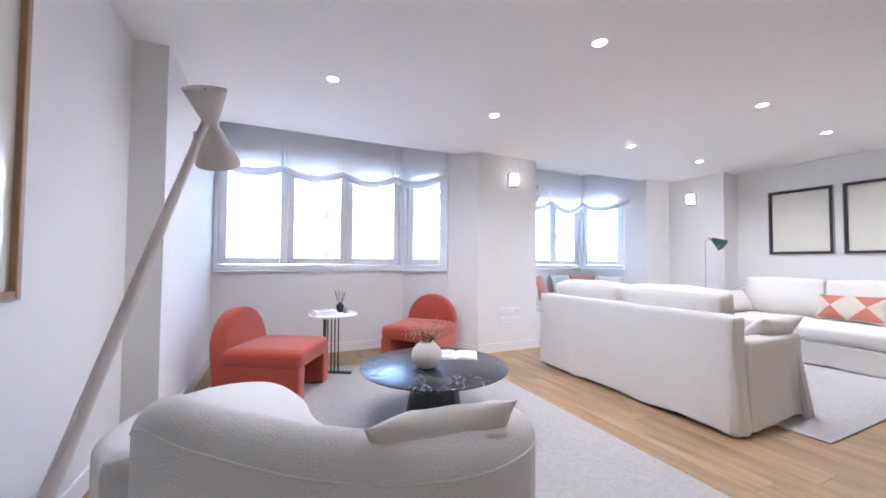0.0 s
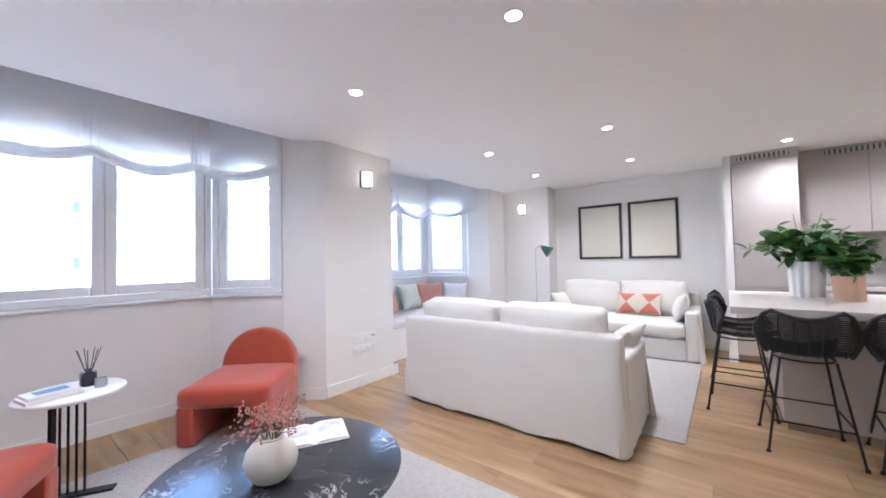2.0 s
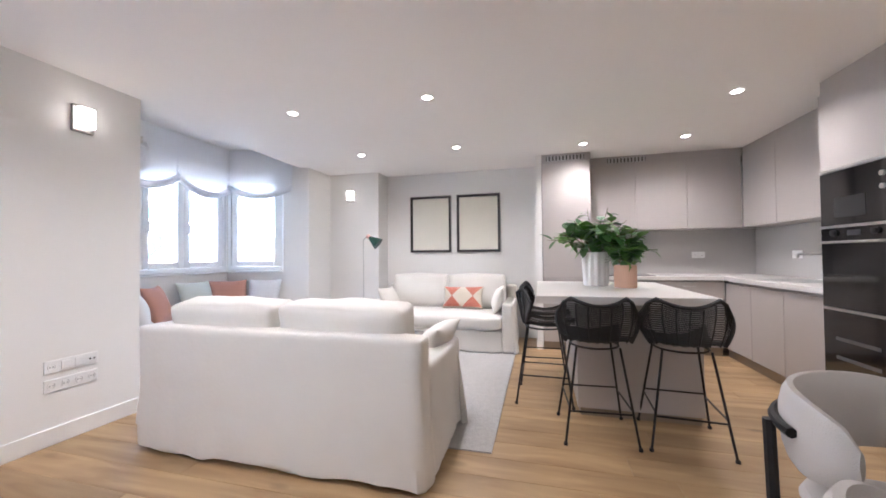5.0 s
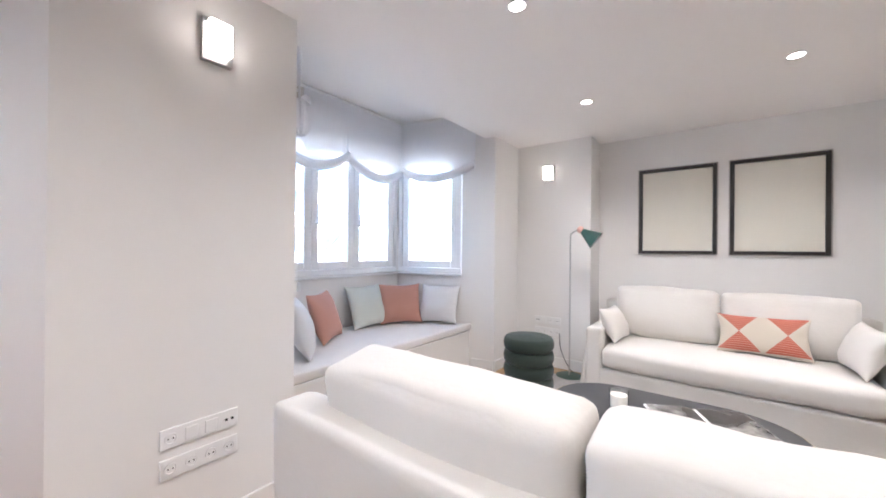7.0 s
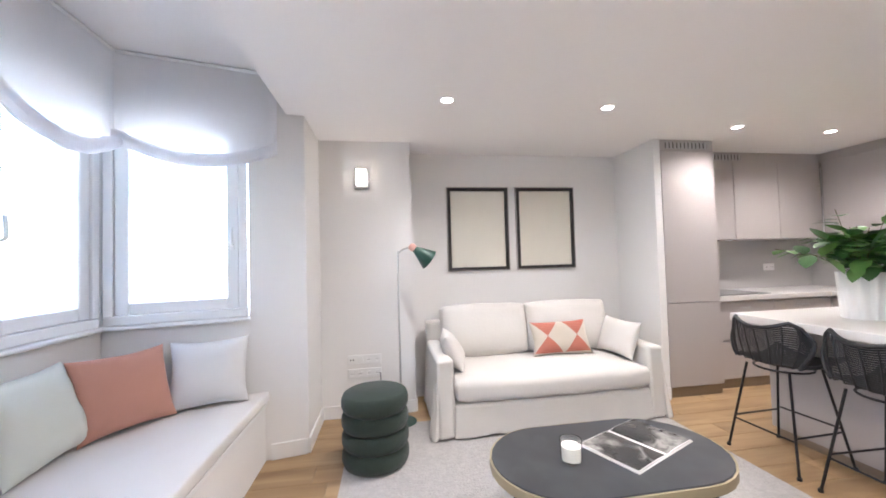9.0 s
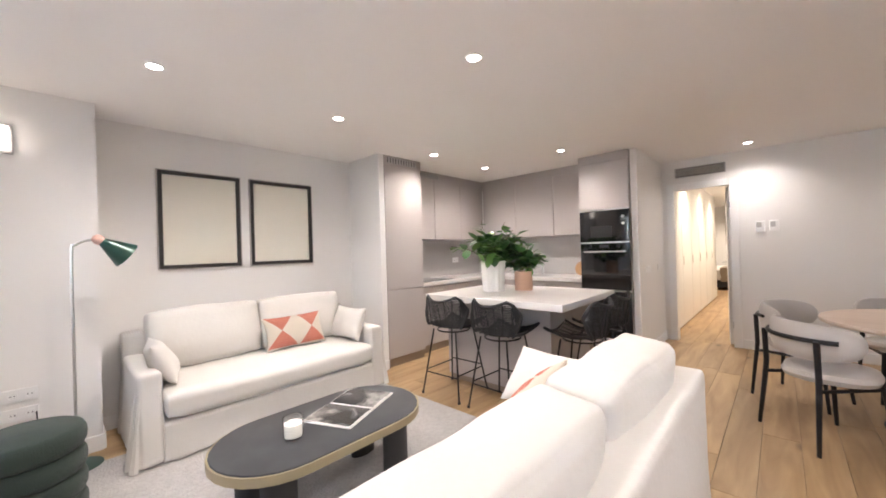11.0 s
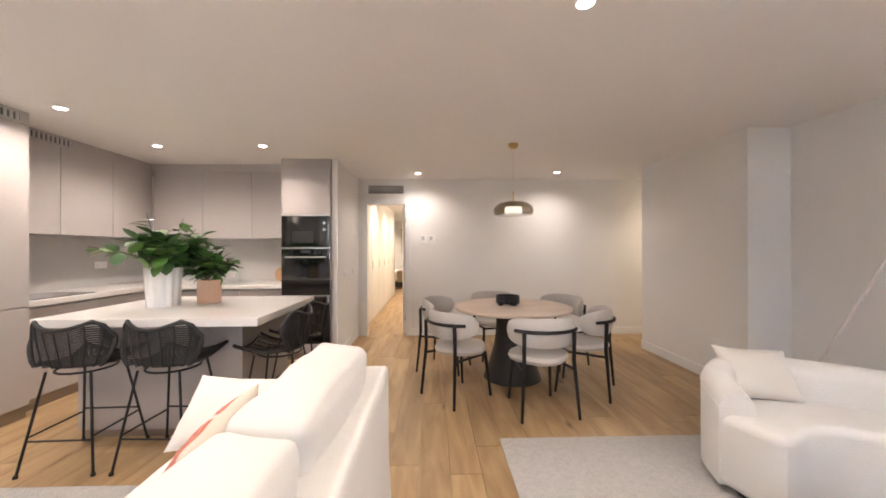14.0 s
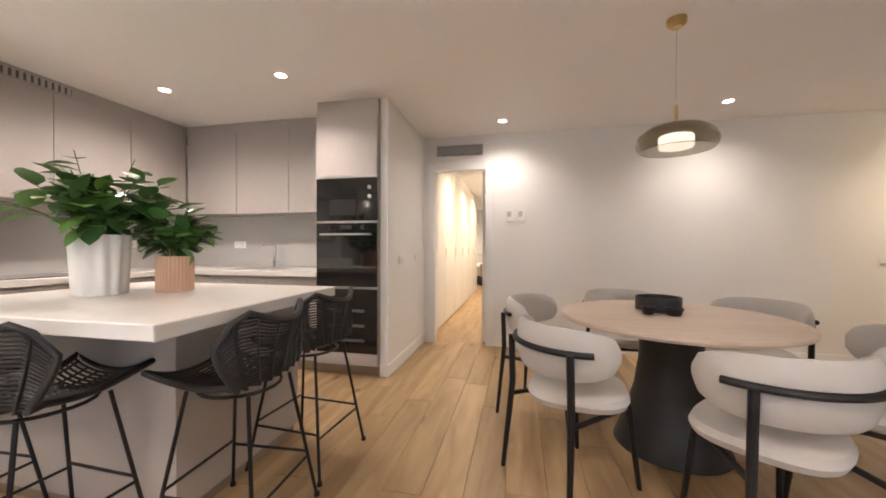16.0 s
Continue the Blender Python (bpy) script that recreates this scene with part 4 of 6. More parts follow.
# ---- curved sofa ----
def curved_sofa():
    t = thing("curved_sofa", pose(0, 0, 0), "curved off-white boucle sofa on the pale rug", "sofa")
    back = spline([(0.47, 2.40), (0.61, 2.16), (0.80, 1.95), (1.00, 1.77), (1.22, 1.65), (1.46, 1.63), (1.67, 1.77), (1.765, 2.03)], 7)
    front = spline([(1.765, 2.03), (1.66, 2.29), (1.42, 2.19), (1.20, 2.26), (1.08, 2.50), (1.04, 2.78), (0.90, 3.07), (0.64, 3.12), (0.38, 2.93), (0.29, 2.62), (0.38, 2.40)], 6)
    outline = [(p.x, p.y) for p in back] + [(p.x, p.y) for p in front[1:]]
    bm = prism(outline[::-1], 0.05, 0.44, 0.05, 5)
    part("seat", bm, BOUCLE, t, smooth=True)
    inset = [(1.03 + (x - 1.03) * 0.9, 2.2 + (y - 2.2) * 0.85) for x, y in outline]
    part("plinth", prism(inset[::-1], 0.012, 0.049), BLACK_WOOD, t, "dark recessed plinth")
    # backrest: a rounded section carried along the outer curve
    bm = bmesh.new()
    n = len(back)
    rings = []
    for i, p in enumerate(back):
        a, b = back[max(i - 1, 0)], back[min(i + 1, n - 1)]
        d = (b - a).normalized()
        nrm = Vector((-d.y, d.x, 0))
        f = i / (n - 1)
        top = 0.60 + 0.06 * math.sin(min(1, f / 0.12) * math.pi / 2)
        if f > 0.72:
            top = 0.66 - 0.10 * ((f - 0.72) / 0.28) ** 1.5
        th = 0.17
        ring = []
        for k in range(13):
            ang = math.pi * k / 12
            x = th / 2 - th / 2 * math.cos(ang)
            z = top - th / 2 + th / 2 * math.sin(ang)
            ring.append(bm.verts.new((p.x + nrm.x * (x - 0.012), p.y + nrm.y * (x - 0.012), z)))
        for zz in (top * 0.6, 0.3, 0.06):
            ring.append(bm.verts.new((p.x + nrm.x * (th - 0.012), p.y + nrm.y * (th - 0.012), zz)))
        for zz in (0.06, 0.3, top * 0.6):
            ring.append(bm.verts.new((p.x + nrm.x * -0.012, p.y + nrm.y * -0.012, zz)))
        rings.append(ring)
    m = len(rings[0])
    for a, b in zip(rings, rings[1:]):
        for k in range(m):
            bm.faces.new((a[k], a[(k + 1) % m], b[(k + 1) % m], b[k]))
    bm.faces.new(rings[0])
    bm.faces.new(rings[-1][::-1])
    part("backrest", bm, BOUCLE, t, smooth=True)
    line = []
    for i, p in enumerate(back):
        a, b = back[max(i - 1, 0)], back[min(i + 1, n - 1)]
        d = (b - a).normalized()
        f = i / (n - 1)
        top = 0.60 + 0.06 * math.sin(min(1, f / 0.12) * math.pi / 2) if f <= 0.72 else 0.66 - 0.10 * ((f - 0.72) / 0.28) ** 1.5
        line.append((p.x + d.y * 0.012, p.y - d.x * 0.012, top - 0.085))
    part("piping", tube(line, 0.004, 6), BOUCLE, t, smooth=True)
    return t


curved_sofa()
pillow(pose(1.37, 1.88, 0.44, -36, 4, 172), 0.43, 0.33, 0.16, fabric("natural_linen", (0.66, 0.63, 0.58), 200, 0.35), "natural linen cushion leaning on the curved sofa", 8)


# ---- armchairs ----
def lounge_chair(m):
    """An armless chair that faces +x: slab legs, deep seat, arched back."""
    t = thing("lounge_chair", m, "brick red velvet lounge chair with an arched back", "armchair", "red lounge chairs")
    part("seat", soft_box(-0.30, -0.31, 0.27, 0.36, 0.31, 0.42, 0.05, (0.0, 0.0, 0.012), 0.004, 12, 1.0), RED_VELVET, t, smooth=True)
    for s in (-1, 1):
        y0, y1 = sorted((s * 0.18, s * 0.31))
        part("side_leg", soft_box(-0.30, y0, 0.015, 0.355, y1, 0.30, 0.03, (0, 0, 0), 0.003, 8, 2.0 + s), RED_VELVET, t, smooth=True)
    bm = bmesh.new()
    arc = [(0.305 * math.cos(a), 0.42 + 0.32 * math.sin(a)) for a in [math.pi * k / 22 for k in range(23)]]
    prof = [(0.305, 0.02), (0.305, 0.22)] + arc + [(-0.305, 0.22), (-0.305, 0.02)]
    front = [bm.verts.new((-0.17, y, z)) for y, z in prof]
    f = bm.faces.new(front)
    r = bmesh.ops.extrude_face_region(bm, geom=[f])
    vs = [v for v in r["geom"] if isinstance(v, bmesh.types.BMVert)]
    bmesh.ops.translate(bm, vec=(-0.14, 0, 0), verts=vs)
    es = [e for e in bm.edges if abs(e.verts[0].co.x - e.verts[1].co.x) < 1e-6]
    bmesh.ops.bevel(bm, geom=es, offset=0.035, segments=4, affect="EDGES", profile=0.5)
    bmesh.ops.transform(bm, matrix=pose(-0.02, 0, 0.0, 0, -5, 0), verts=bm.verts)
    for v in bm.verts:
        v.co.z = max(v.co.z, 0.015)
    part("backrest", bm, RED_VELVET, t, smooth=True)
    return t


lounge = lounge_chair(pose(0.90, 4.19, 0.0, 0, 0, -28))
copy_thing(lounge, pose(2.40, 4.64, 0.0, 0, 0, 222))

# ---- side table and what stands on it ----
st = thing("side_table", pose(1.42, 4.50, 0), "small round white side table on black rods", "side table")
part("tabletop", lathe([(0.0001, 0.57), (0.222, 0.57), (0.23, 0.578), (0.23, 0.588), (0.222, 0.594), (0.0001, 0.594)], 40), mat("white_tabletop_lacquer", (0.8, 0.79, 0.78), 0.3, var=0.01), st, "round white lacquered top", smooth=True)
part("foot", box(-0.03, -0.19, 0.014, 0.03, 0.19, 0.028, 0.004), BLACK_METAL, st)
for k in range(4):
    part("rod", tube([(0.0, -0.055 + 0.036 * k, 0.026), (0.0, -0.055 + 0.036 * k, 0.571)], 0.0065, 8), BLACK_METAL, st)
part("post", box(-0.03, 0.075, 0.027, 0.02, 0.09, 0.571, 0.002), BLACK_METAL, st, "flat black upright")
st.matrix_basis = pose(1.42, 4.50, 0, 0, 0, 60)

bk = thing("book_stack", pose(1.33, 4.45, 0.594, 0, 0, 12), "two white books lying on the side table", "books")
part("lower_book", box(-0.11, -0.08, 0.0, 0.11, 0.08, 0.018, 0.002), PAPER, bk)
up = part("upper_book", box(-0.1, -0.075, 0.0185, 0.1, 0.07, 0.036, 0.002), PAPER, bk)
part("cover_panel", box(-0.06, -0.035, 0.0365, 0.07, 0.04, 0.038), BLUE_INK, up, "blue cover panel")

df = thing("reed_diffuser", pose(1.49, 4.55, 0.594), "dark glass reed diffuser with black reeds", "diffuser")
part("bottle", lathe([(0.036, 0.0), (0.038, 0.004), (0.038, 0.07), (0.03, 0.08), (0.018, 0.083), (0.018, 0.095), (0.0001, 0.095)], 24), mat("smoky_bottle", (0.03, 0.03, 0.04), 0.1, clear=0.5), df, smooth=True)
for k in range(7):
    a = k * 0.9
    part("reed", tube([(0.008 * math.cos(a), 0.008 * math.sin(a), 0.06), (0.055 * math.cos(a), 0.055 * math.sin(a), 0.21)], 0.0022, 5), MATCHSTICK, df)
tin = thing("small_candle", pose(1.53, 4.46, 0.594), "small candle in a silver tin", "candle")
part("tin", lathe([(0.026, 0.0), (0.027, 0.002), (0.027, 0.05), (0.024, 0.05), (0.024, 0.04), (0.0001, 0.04)], 20), METAL, tin, smooth=True)

# ---- marble table ----
MTX, MTY = 1.93, 3.17
mt = thing("coffee_table", pose(MTX, MTY, 0.014), "round black marble coffee table with white veins", "coffee table")
part("tabletop", lathe([(0.0001, 0.325), (0.40, 0.325), (0.48, 0.345), (0.515, 0.362), (0.515, 0.368), (0.505, 0.372), (0.0001, 0.372)], 64), BLACK_MARBLE, mt, smooth=True)
part("pedestal", lathe([(0.20, 0.0), (0.203, 0.006), (0.15, 0.325), (0.0001, 0.325)], 40), BLACK_MARBLE, mt, smooth=True)
MTZ = 0.387
vs = thing("round_vase", pose(1.85, 3.12, MTZ), "cream ceramic ball vase with dried pink flowers", "vase")
part("vase_body", lathe([(0.045, 0.0), (0.07, 0.012), (0.098, 0.05), (0.105, 0.085), (0.095, 0.125), (0.066, 0.158), (0.048, 0.168), (0.05, 0.176), (0.042, 0.176), (0.04, 0.166), (0.0001, 0.16)], 36), CERAMIC, vs, smooth=True)
rnd = random.Random(5)
sb, fb = bmesh.new(), bmesh.new()
for k in range(46):
    a, r, hgt = rnd.uniform(0, 6.283), rnd.uniform(0.03, 0.15), rnd.uniform(0.05, 0.13)
    tip = Vector((r * math.cos(a), r * math.sin(a), 0.17 + hgt))
    add_tube(sb, [(0.02 * math.cos(a), 0.02 * math.sin(a), 0.15), (r * 0.5 * math.cos(a), r * 0.5 * math.sin(a), 0.17 + hgt * 0.6), tuple(tip)], 0.0012, 4)
    for q in range(9):
        c = tip + Vector((rnd.gauss(0, 0.018), rnd.gauss(0, 0.018), rnd.gauss(0, 0.014)))
        bmesh.ops.create_icosphere(fb, subdivisions=1, radius=rnd.uniform(0.003, 0.0065), matrix=Matrix.Translation(c))
part("stems", sb, STEM, vs)
part("blossoms", fb, DRIED, vs, "dusty pink dried blossoms")


def open_book(m, w, h, page, label, name="open_book", thick=0.012):
    """A book lying open, its spine along its own y."""
    t = thing(name, m, label, "book")
    part("cover", box(-w - 0.006, -h / 2 - 0.005, 0.0, w + 0.006, h / 2 + 0.005, 0.004, 0.001), PAPER, t)
    for s in (-1, 1):
        bm = bmesh.new()
        rows = []
        for i in range(9):
            u = i / 8
            z = 0.005 + thick * (math.sin(min(1, u * 3.2) * math.pi / 2) * (1 - 0.55 * u * u))
            rows.append([bm.verts.new((s * (0.002 + (w - 0.002) * u), y, zz)) for y in (-h / 2, h / 2) for zz in (0.0045, z)])
        for a, b in zip(rows, rows[1:]):
            bm.faces.new((a[1], b[1], b[3], a[3]))
            bm.faces.new((a[0], b[0], b[1], a[1]))
            bm.faces.new((a[2], b[2], b[3], a[3]))
        bm.faces.new(rows[-1])
        pg = part("page_block", bm, PAPER, t, smooth=True)
        pb = bmesh.new()
        rows = []
        for i in range(7):
            u = 0.03 + 0.955 * i / 6 if page[1] > 0.4 else 0.14 + 0.74 * i / 6
            z = 0.0065 + thick * (math.sin(min(1, u * 3.2) * math.pi / 2) * (1 - 0.55 * u * u))
            rows.append([pb.verts.new((s * (0.002 + (w - 0.002) * u), y, z)) for y in (-h * page[1], h * page[2])])
        for a, b in zip(rows, rows[1:]):
            pb.faces.new((a[0], b[0], b[1], a[1]))
        part("picture", pb, page[0], pg, "printed photograph", smooth=True)
    return t


open_book(pose(2.17, 3.32, MTZ, 0, 0, -28), 0.16, 0.23, (mat("pale_photo", (0.5, 0.5, 0.5), 0.4, var=0.6, scale=14), 0.15, 0.38), "open art book with pale pictures on the marble table")


# ---- floor lamp with two cones ----
def cone_lamp():
    t = thing("floor_lamp", pose(0, 0, 0), "leaning white floor lamp with a double cone shade", "floor lamp")
    foot, head = Vector((0.48, 1.12, 0.0)), Vector((0.705, 2.05, 1.51))
    part("base", lathe([(0.0001, 0.002), (0.10, 0.002), (0.104, 0.008), (0.10, 0.02), (0.012, 0.026), (0.0001, 0.026)], 32), WARM_WHITE_METAL, t, smooth=True).matrix_basis = pose(foot.x, foot.y, 0)
    part("pole", tube([tuple(foot + Vector((0, 0, 0.02))), tuple(head)], 0.0115, 12), WARM_WHITE_METAL, t, smooth=True)
    bm = lathe([(0.078, -0.148), (0.076, -0.135), (0.05, -0.07), (0.024, 0.0), (0.028, 0.018), (0.052, 0.08), (0.07, 0.125), (0.07, 0.13), (0.0001, 0.126)], 36)
    sh = part("shade", bm, WARM_WHITE_METAL, t, "matt white double cone", smooth=True)
    sh.matrix_basis = pose(head.x + 0.014, head.y + 0.02, head.z + 0.005, 34, -7, 0) @ Matrix.Scale(0.8, 4)
    part("screw", lathe([(0.0001, 0.126), (0.004, 0.126), (0.004, 0.132), (0.0001, 0.134)], 8), METAL, sh)
    return t


cone_lamp()


# ---- window seat ----
ws = thing("window_bench", pose(0, 0, 0), "white built-in window seat with a pale padded cushion", "bench")
out_bench = [(4.056, 4.965), (6.228, 4.965), (6.21, 5.05), (6.03, 5.835), (4.305, 5.835)]
part("body", prism(out_bench, 0.0, 0.40), PAINT, ws)
part("plinth_line", box(4.056, 4.951, 0.375, 6.225, 4.964, 0.40, 0.003), TRIM, ws, "white front rail")
bm = prism([(4.054, 4.94), (6.23, 4.94), (6.205, 5.05), (6.03, 5.83), (4.30, 5.83)], 0.401, 0.475, 0.022, 3)
part("seat_pad", bm, CUSHION_PAD, ws, "pale cotton pad", smooth=True)
for mm, w, h, material, label, sd in (
        (pose(4.50, 5.25, 0.48, -16, 0, 58), 0.44, 0.42, PALE_GREY, "pale grey cotton cushion on the window seat", 11),
        (pose(4.87, 5.47, 0.48, -20, 0, 34), 0.44, 0.43, TERRACOTTA, "terracotta cotton cushion on the window seat", 12),
        (pose(5.44, 5.61, 0.48, -22, 0, 0), 0.46, 0.44, SAGE, "pale sage cotton cushion on the window seat", 13),
        (pose(5.74, 5.49, 0.48, -20, 0, -34), 0.45, 0.43, TERRACOTTA, "terracotta cotton cushion on the window seat", 14),
        (pose(5.99, 5.22, 0.48, -18, 0, -72), 0.44, 0.42, PALE_GREY, "pale grey cotton cushion on the window seat", 15)):
    pillow(mm, w, h, 0.17, material, label, sd, "window seat cushions")

# gathered corner of the blind at the pier, with its cord and toggle
gb = thing("gathered_blind_end", pose(4.18, 4.88, 0), "bunched white voile end of the blind tied by a cord", "blind")
part("gather", lathe([(0.012, 2.17), (0.05, 2.14), (0.062, 2.06), (0.055, 1.98), (0.03, 1.95), (0.0001, 1.945)], 28, lambda a, z: 1 + 0.16 * math.cos(7 * a) + 0.08 * math.cos(11 * a + 20 * z)), SHEER, gb, smooth=True)
part("knot", lathe([(0.0001, 2.165), (0.022, 2.17), (0.026, 2.19), (0.016, 2.215), (0.024, 2.235), (0.0001, 2.24)], 16, lambda a, z: 1 + 0.2 * math.cos(5 * a)), LINEN, gb, "tied cloth knot", smooth=True)
part("cord", tube([(0, 0, 2.235), (0.004, 0, 2.33), (0.0, 0, BAY_CEIL - 0.002)], 0.004, 6), TRIM, gb, "white cord")
pc = thing("blind_cord", pose(4.62, 5.60, 0), "white pull cord with a plastic toggle", "cord")
part("cord", tube([(0, 0.06, 2.02), (0, 0.02, 1.4), (0, 0, 0.98)], 0.002, 5), TRIM, pc)
part("toggle", lathe([(0.0001, 0.90), (0.016, 0.905), (0.014, 0.96), (0.006, 0.985), (0.0001, 0.985)], 14), PLASTIC, pc, "clear white toggle", smooth=True)

# ---- pouf and reading lamp ----
pf = thing("pouf", pose(6.05, 4.21, 0.014), "dark green boucle pouf with four stacked rolls", "pouf")
for k in range(4):
    z = 0.003 + 0.1165 * k
    part("roll", lathe([(0.0001, z), (0.196, z), (0.21, z + 0.008), (0.221, z + 0.034), (0.223, z + 0.058), (0.221, z + 0.084), (0.21, z + 0.108), (0.196, z + 0.116), (0.0001, z + 0.1162 + (0.012 if k == 3 else 0))], 40), GREEN_BOUCLE, pf, smooth=True)

rl = thing("reading_lamp", pose(6.61, 4.02, 0), "slim floor lamp with a dark green cone shade", "floor lamp")
part("base", lathe([(0.0001, 0.0), (0.125, 0.0), (0.13, 0.005), (0.128, 0.014), (0.0001, 0.018)], 32), GREEN_METAL, rl, smooth=True)
part("pole", tube(spline([(0, 0, 0.015), (0, 0, 0.7), (0, 0, 1.36), (-0.01, -0.02, 1.43), (-0.045, -0.075, 1.46), (-0.075, -0.12, 1.455)], 6), 0.008, 8), METAL, rl, "thin satin steel pole", smooth=True)
hd = part("shade", lathe([(0.088, -0.155), (0.086, -0.155), (0.022, 0.0), (0.0001, 0.004), (0.024, 0.004), (0.09, -0.155)], 28), GREEN_METAL, rl, "dark green cone shade", smooth=True)
hd.matrix_basis = pose(-0.08, -0.14, 1.45, -52, -12, 0)
part("knob", lathe([(0.0001, 0.0), (0.03, 0.004), (0.033, 0.03), (0.022, 0.05), (0.0001, 0.055)], 20), PINK_METAL, hd, "pale pink cap", smooth=True)
# The bulb's glow on the shade's inside is painted as a paler green
part("inner_shade", lathe([(0.084, -0.154), (0.02, -0.004), (0.0001, -0.003)], 28), mat("painted_green_glow", (0.30, 0.46, 0.30), 0.4, var=0.04), hd, "inside of the shade, painted pale green for the bulb's glow", smooth=True)
part("bulb", lathe([(0.0001, -0.1), (0.025, -0.09), (0.03, -0.07), (0.02, -0.04), (0.0001, -0.035)], 16), WAX, hd, "white bulb", smooth=True)
cb = spline([(6.62, 4.0, 0.012), (6.72, 3.97, 0.006), (6.79, 4.07, 0.02), (6.80, 4.17, 0.20), (6.806, 4.19, 0.375)], 6)
tagged(part("power_cable", tube(cb, 0.0035, 6), BLACK_METAL), "black cable from the reading lamp to the socket", "cable")

# ---- oval coffee table ----
ot = thing("oval_coffee_table", pose(5.17, 3.07, 0.014), "oval dark stone coffee table with a brass rim on black legs", "coffee table")


def stadium(hl, r, n=14):
    a = [(r * math.cos(q), hl + r * math.sin(q)) for q in [math.pi * k / n for k in range(n + 1)]]
    b = [(r * math.cos(q), -hl + r * math.sin(q)) for q in [math.pi + math.pi * k / n for k in range(n + 1)]]
    return a + b


part("tabletop", prism(stadium(0.255, 0.315), 0.345, 0.386, 0.003, 1), DARK_STONE, ot)
bm = bmesh.new()
o1, o2 = stadium(0.255, 0.325), stadium(0.255, 0.316)
rows = [[bm.verts.new((x, y, z)) for x, y in o] for o, z in ((o1, 0.338), (o1, 0.381), (o2, 0.381), (o2, 0.338))]
for a, b in zip(rows, rows[1:] + rows[:1]):
    for k in range(len(a)):
        bm.faces.new((a[k], a[(k + 1) % len(a)], b[(k + 1) % len(a)], b[k]))
part("rim", bm, mat("pale_brass", (0.47, 0.41, 0.27), 0.4, 0.8, var=0.06), ot, "brushed brass rim", smooth=True)
for sx in (-1, 1):
    for sy in (-1, 1):
        bm = prism([(sx * 0.17 + 0.045 * math.cos(q), sy * 0.34 + 0.085 * math.sin(q)) for q in [6.2832 * k / 16 for k in range(16)]], 0.0, 0.345)
        part("leg", bm, BLACK_WOOD, ot, smooth=True)

cd = thing("glass_candle", pose(5.13, 3.28, 0.40), "white candle in a clear glass tumbler", "candle")
g = part("tumbler", lathe([(0.0001, 0.0), (0.044, 0.0), (0.048, 0.004), (0.05, 0.1), (0.047, 0.1), (0.045, 0.009), (0.0001, 0.009)], 28), CLEAR_GLASS, cd, "clear glass", smooth=True)
g.visible_shadow = False
part("wax", lathe([(0.0001, 0.0095), (0.0435, 0.0095), (0.0445, 0.072), (0.0001, 0.07)], 28), WAX, cd, smooth=True)
part("wick", tube([(0, 0, 0.07), (0.001, 0, 0.081)], 0.0012, 5), MATCHSTICK, cd)
open_book(pose(5.21, 2.89, 0.40, 0, 0, -66), 0.24, 0.30, (PHOTO, 0.485, 0.485), "open magazine with black and white photographs", "magazine", 0.008)

# ---- kitchen ----
K_TOP = 0.915


def unit(name, x0, y0, z0, x1, y1, z1, face, label, doors=1, handle="", group="kitchen units", split=None, material=GREIGE):
    """A cabinet: body, and fronts on its face (w: looks west, n: looks north)."""
    t = thing(name, pose(x0, y0, z0), label, "kitchen cabinet", group)
    w, d, h = x1 - x0, y1 - y0, z1 - z0
    if face == "w":
        part("body", box(0.022, 0, 0, w, d, h), material, t)
    else:
        part("body", box(0, 0, 0, w, d - 0.022, h), material, t)
    rows = split or [(0.0, 1.0)]
    span = d if face == "w" else w
    for i in range(doors):
        for lo, hi in rows:
            a, b = span * i / doors + 0.002, span * (i + 1) / doors - 0.002
            if face == "w":
                dr = part("door", box(0.0, a, h * lo + 0.002, 0.02, b, h * hi - 0.002, 0.002, 1), material, t)
            else:
                dr = part("door", box(a, d - 0.02, h * lo + 0.002, b, d, h * hi - 0.002, 0.002, 1), material, t)
            if handle == "bar":
                hz = h * hi - 0.05
                bm = bmesh.new()
                if face == "w":
                    c = (a + b) / 2
                    add_tube(bm, [(0.0, c - 0.06, hz), (-0.022, c - 0.06, hz), (-0.022, c + 0.06, hz), (0.0, c + 0.06, hz)], 0.005, 6)
                else:
                    c = (a + b) / 2
                    add_tube(bm, [(c - 0.06, d, hz), (c - 0.06, d + 0.022, hz), (c + 0.06, d + 0.022, hz), (c + 0.06, d, hz)], 0.005, 6)
                part("handle", bm, METAL, dr, "slim steel handle")
    return t


def grille(x, y0, y1, z0, z1):
    t = thing("air_vent", pose(x, y0, z0), "slim slatted air grille above the kitchen units", "air vent")
    # The shade between the slats is put in as a dark backing sheet
    part("backing", box(-0.003, 0, 0, -0.001, y1 - y0, z1 - z0), mat("grille_shadow", (0.12, 0.115, 0.11), 0.8), t)
    n = 11
    for k in range(n):
        y = (y1 - y0) * (k + 0.5) / n
        part("slat", box(-0.010, y - 0.0105, 0.003, -0.0035, y + 0.0105, z1 - z0 - 0.003), GRILLE, t)
    bm = bmesh.new()
    for q in ((0, 0, y1 - y0, 0.004), (0, z1 - z0 - 0.004, y1 - y0, z1 - z0)):
        add_box(bm, -0.012, q[0], q[1], -0.001, q[2], q[3])
    part("frame", bm, GRILLE, t)


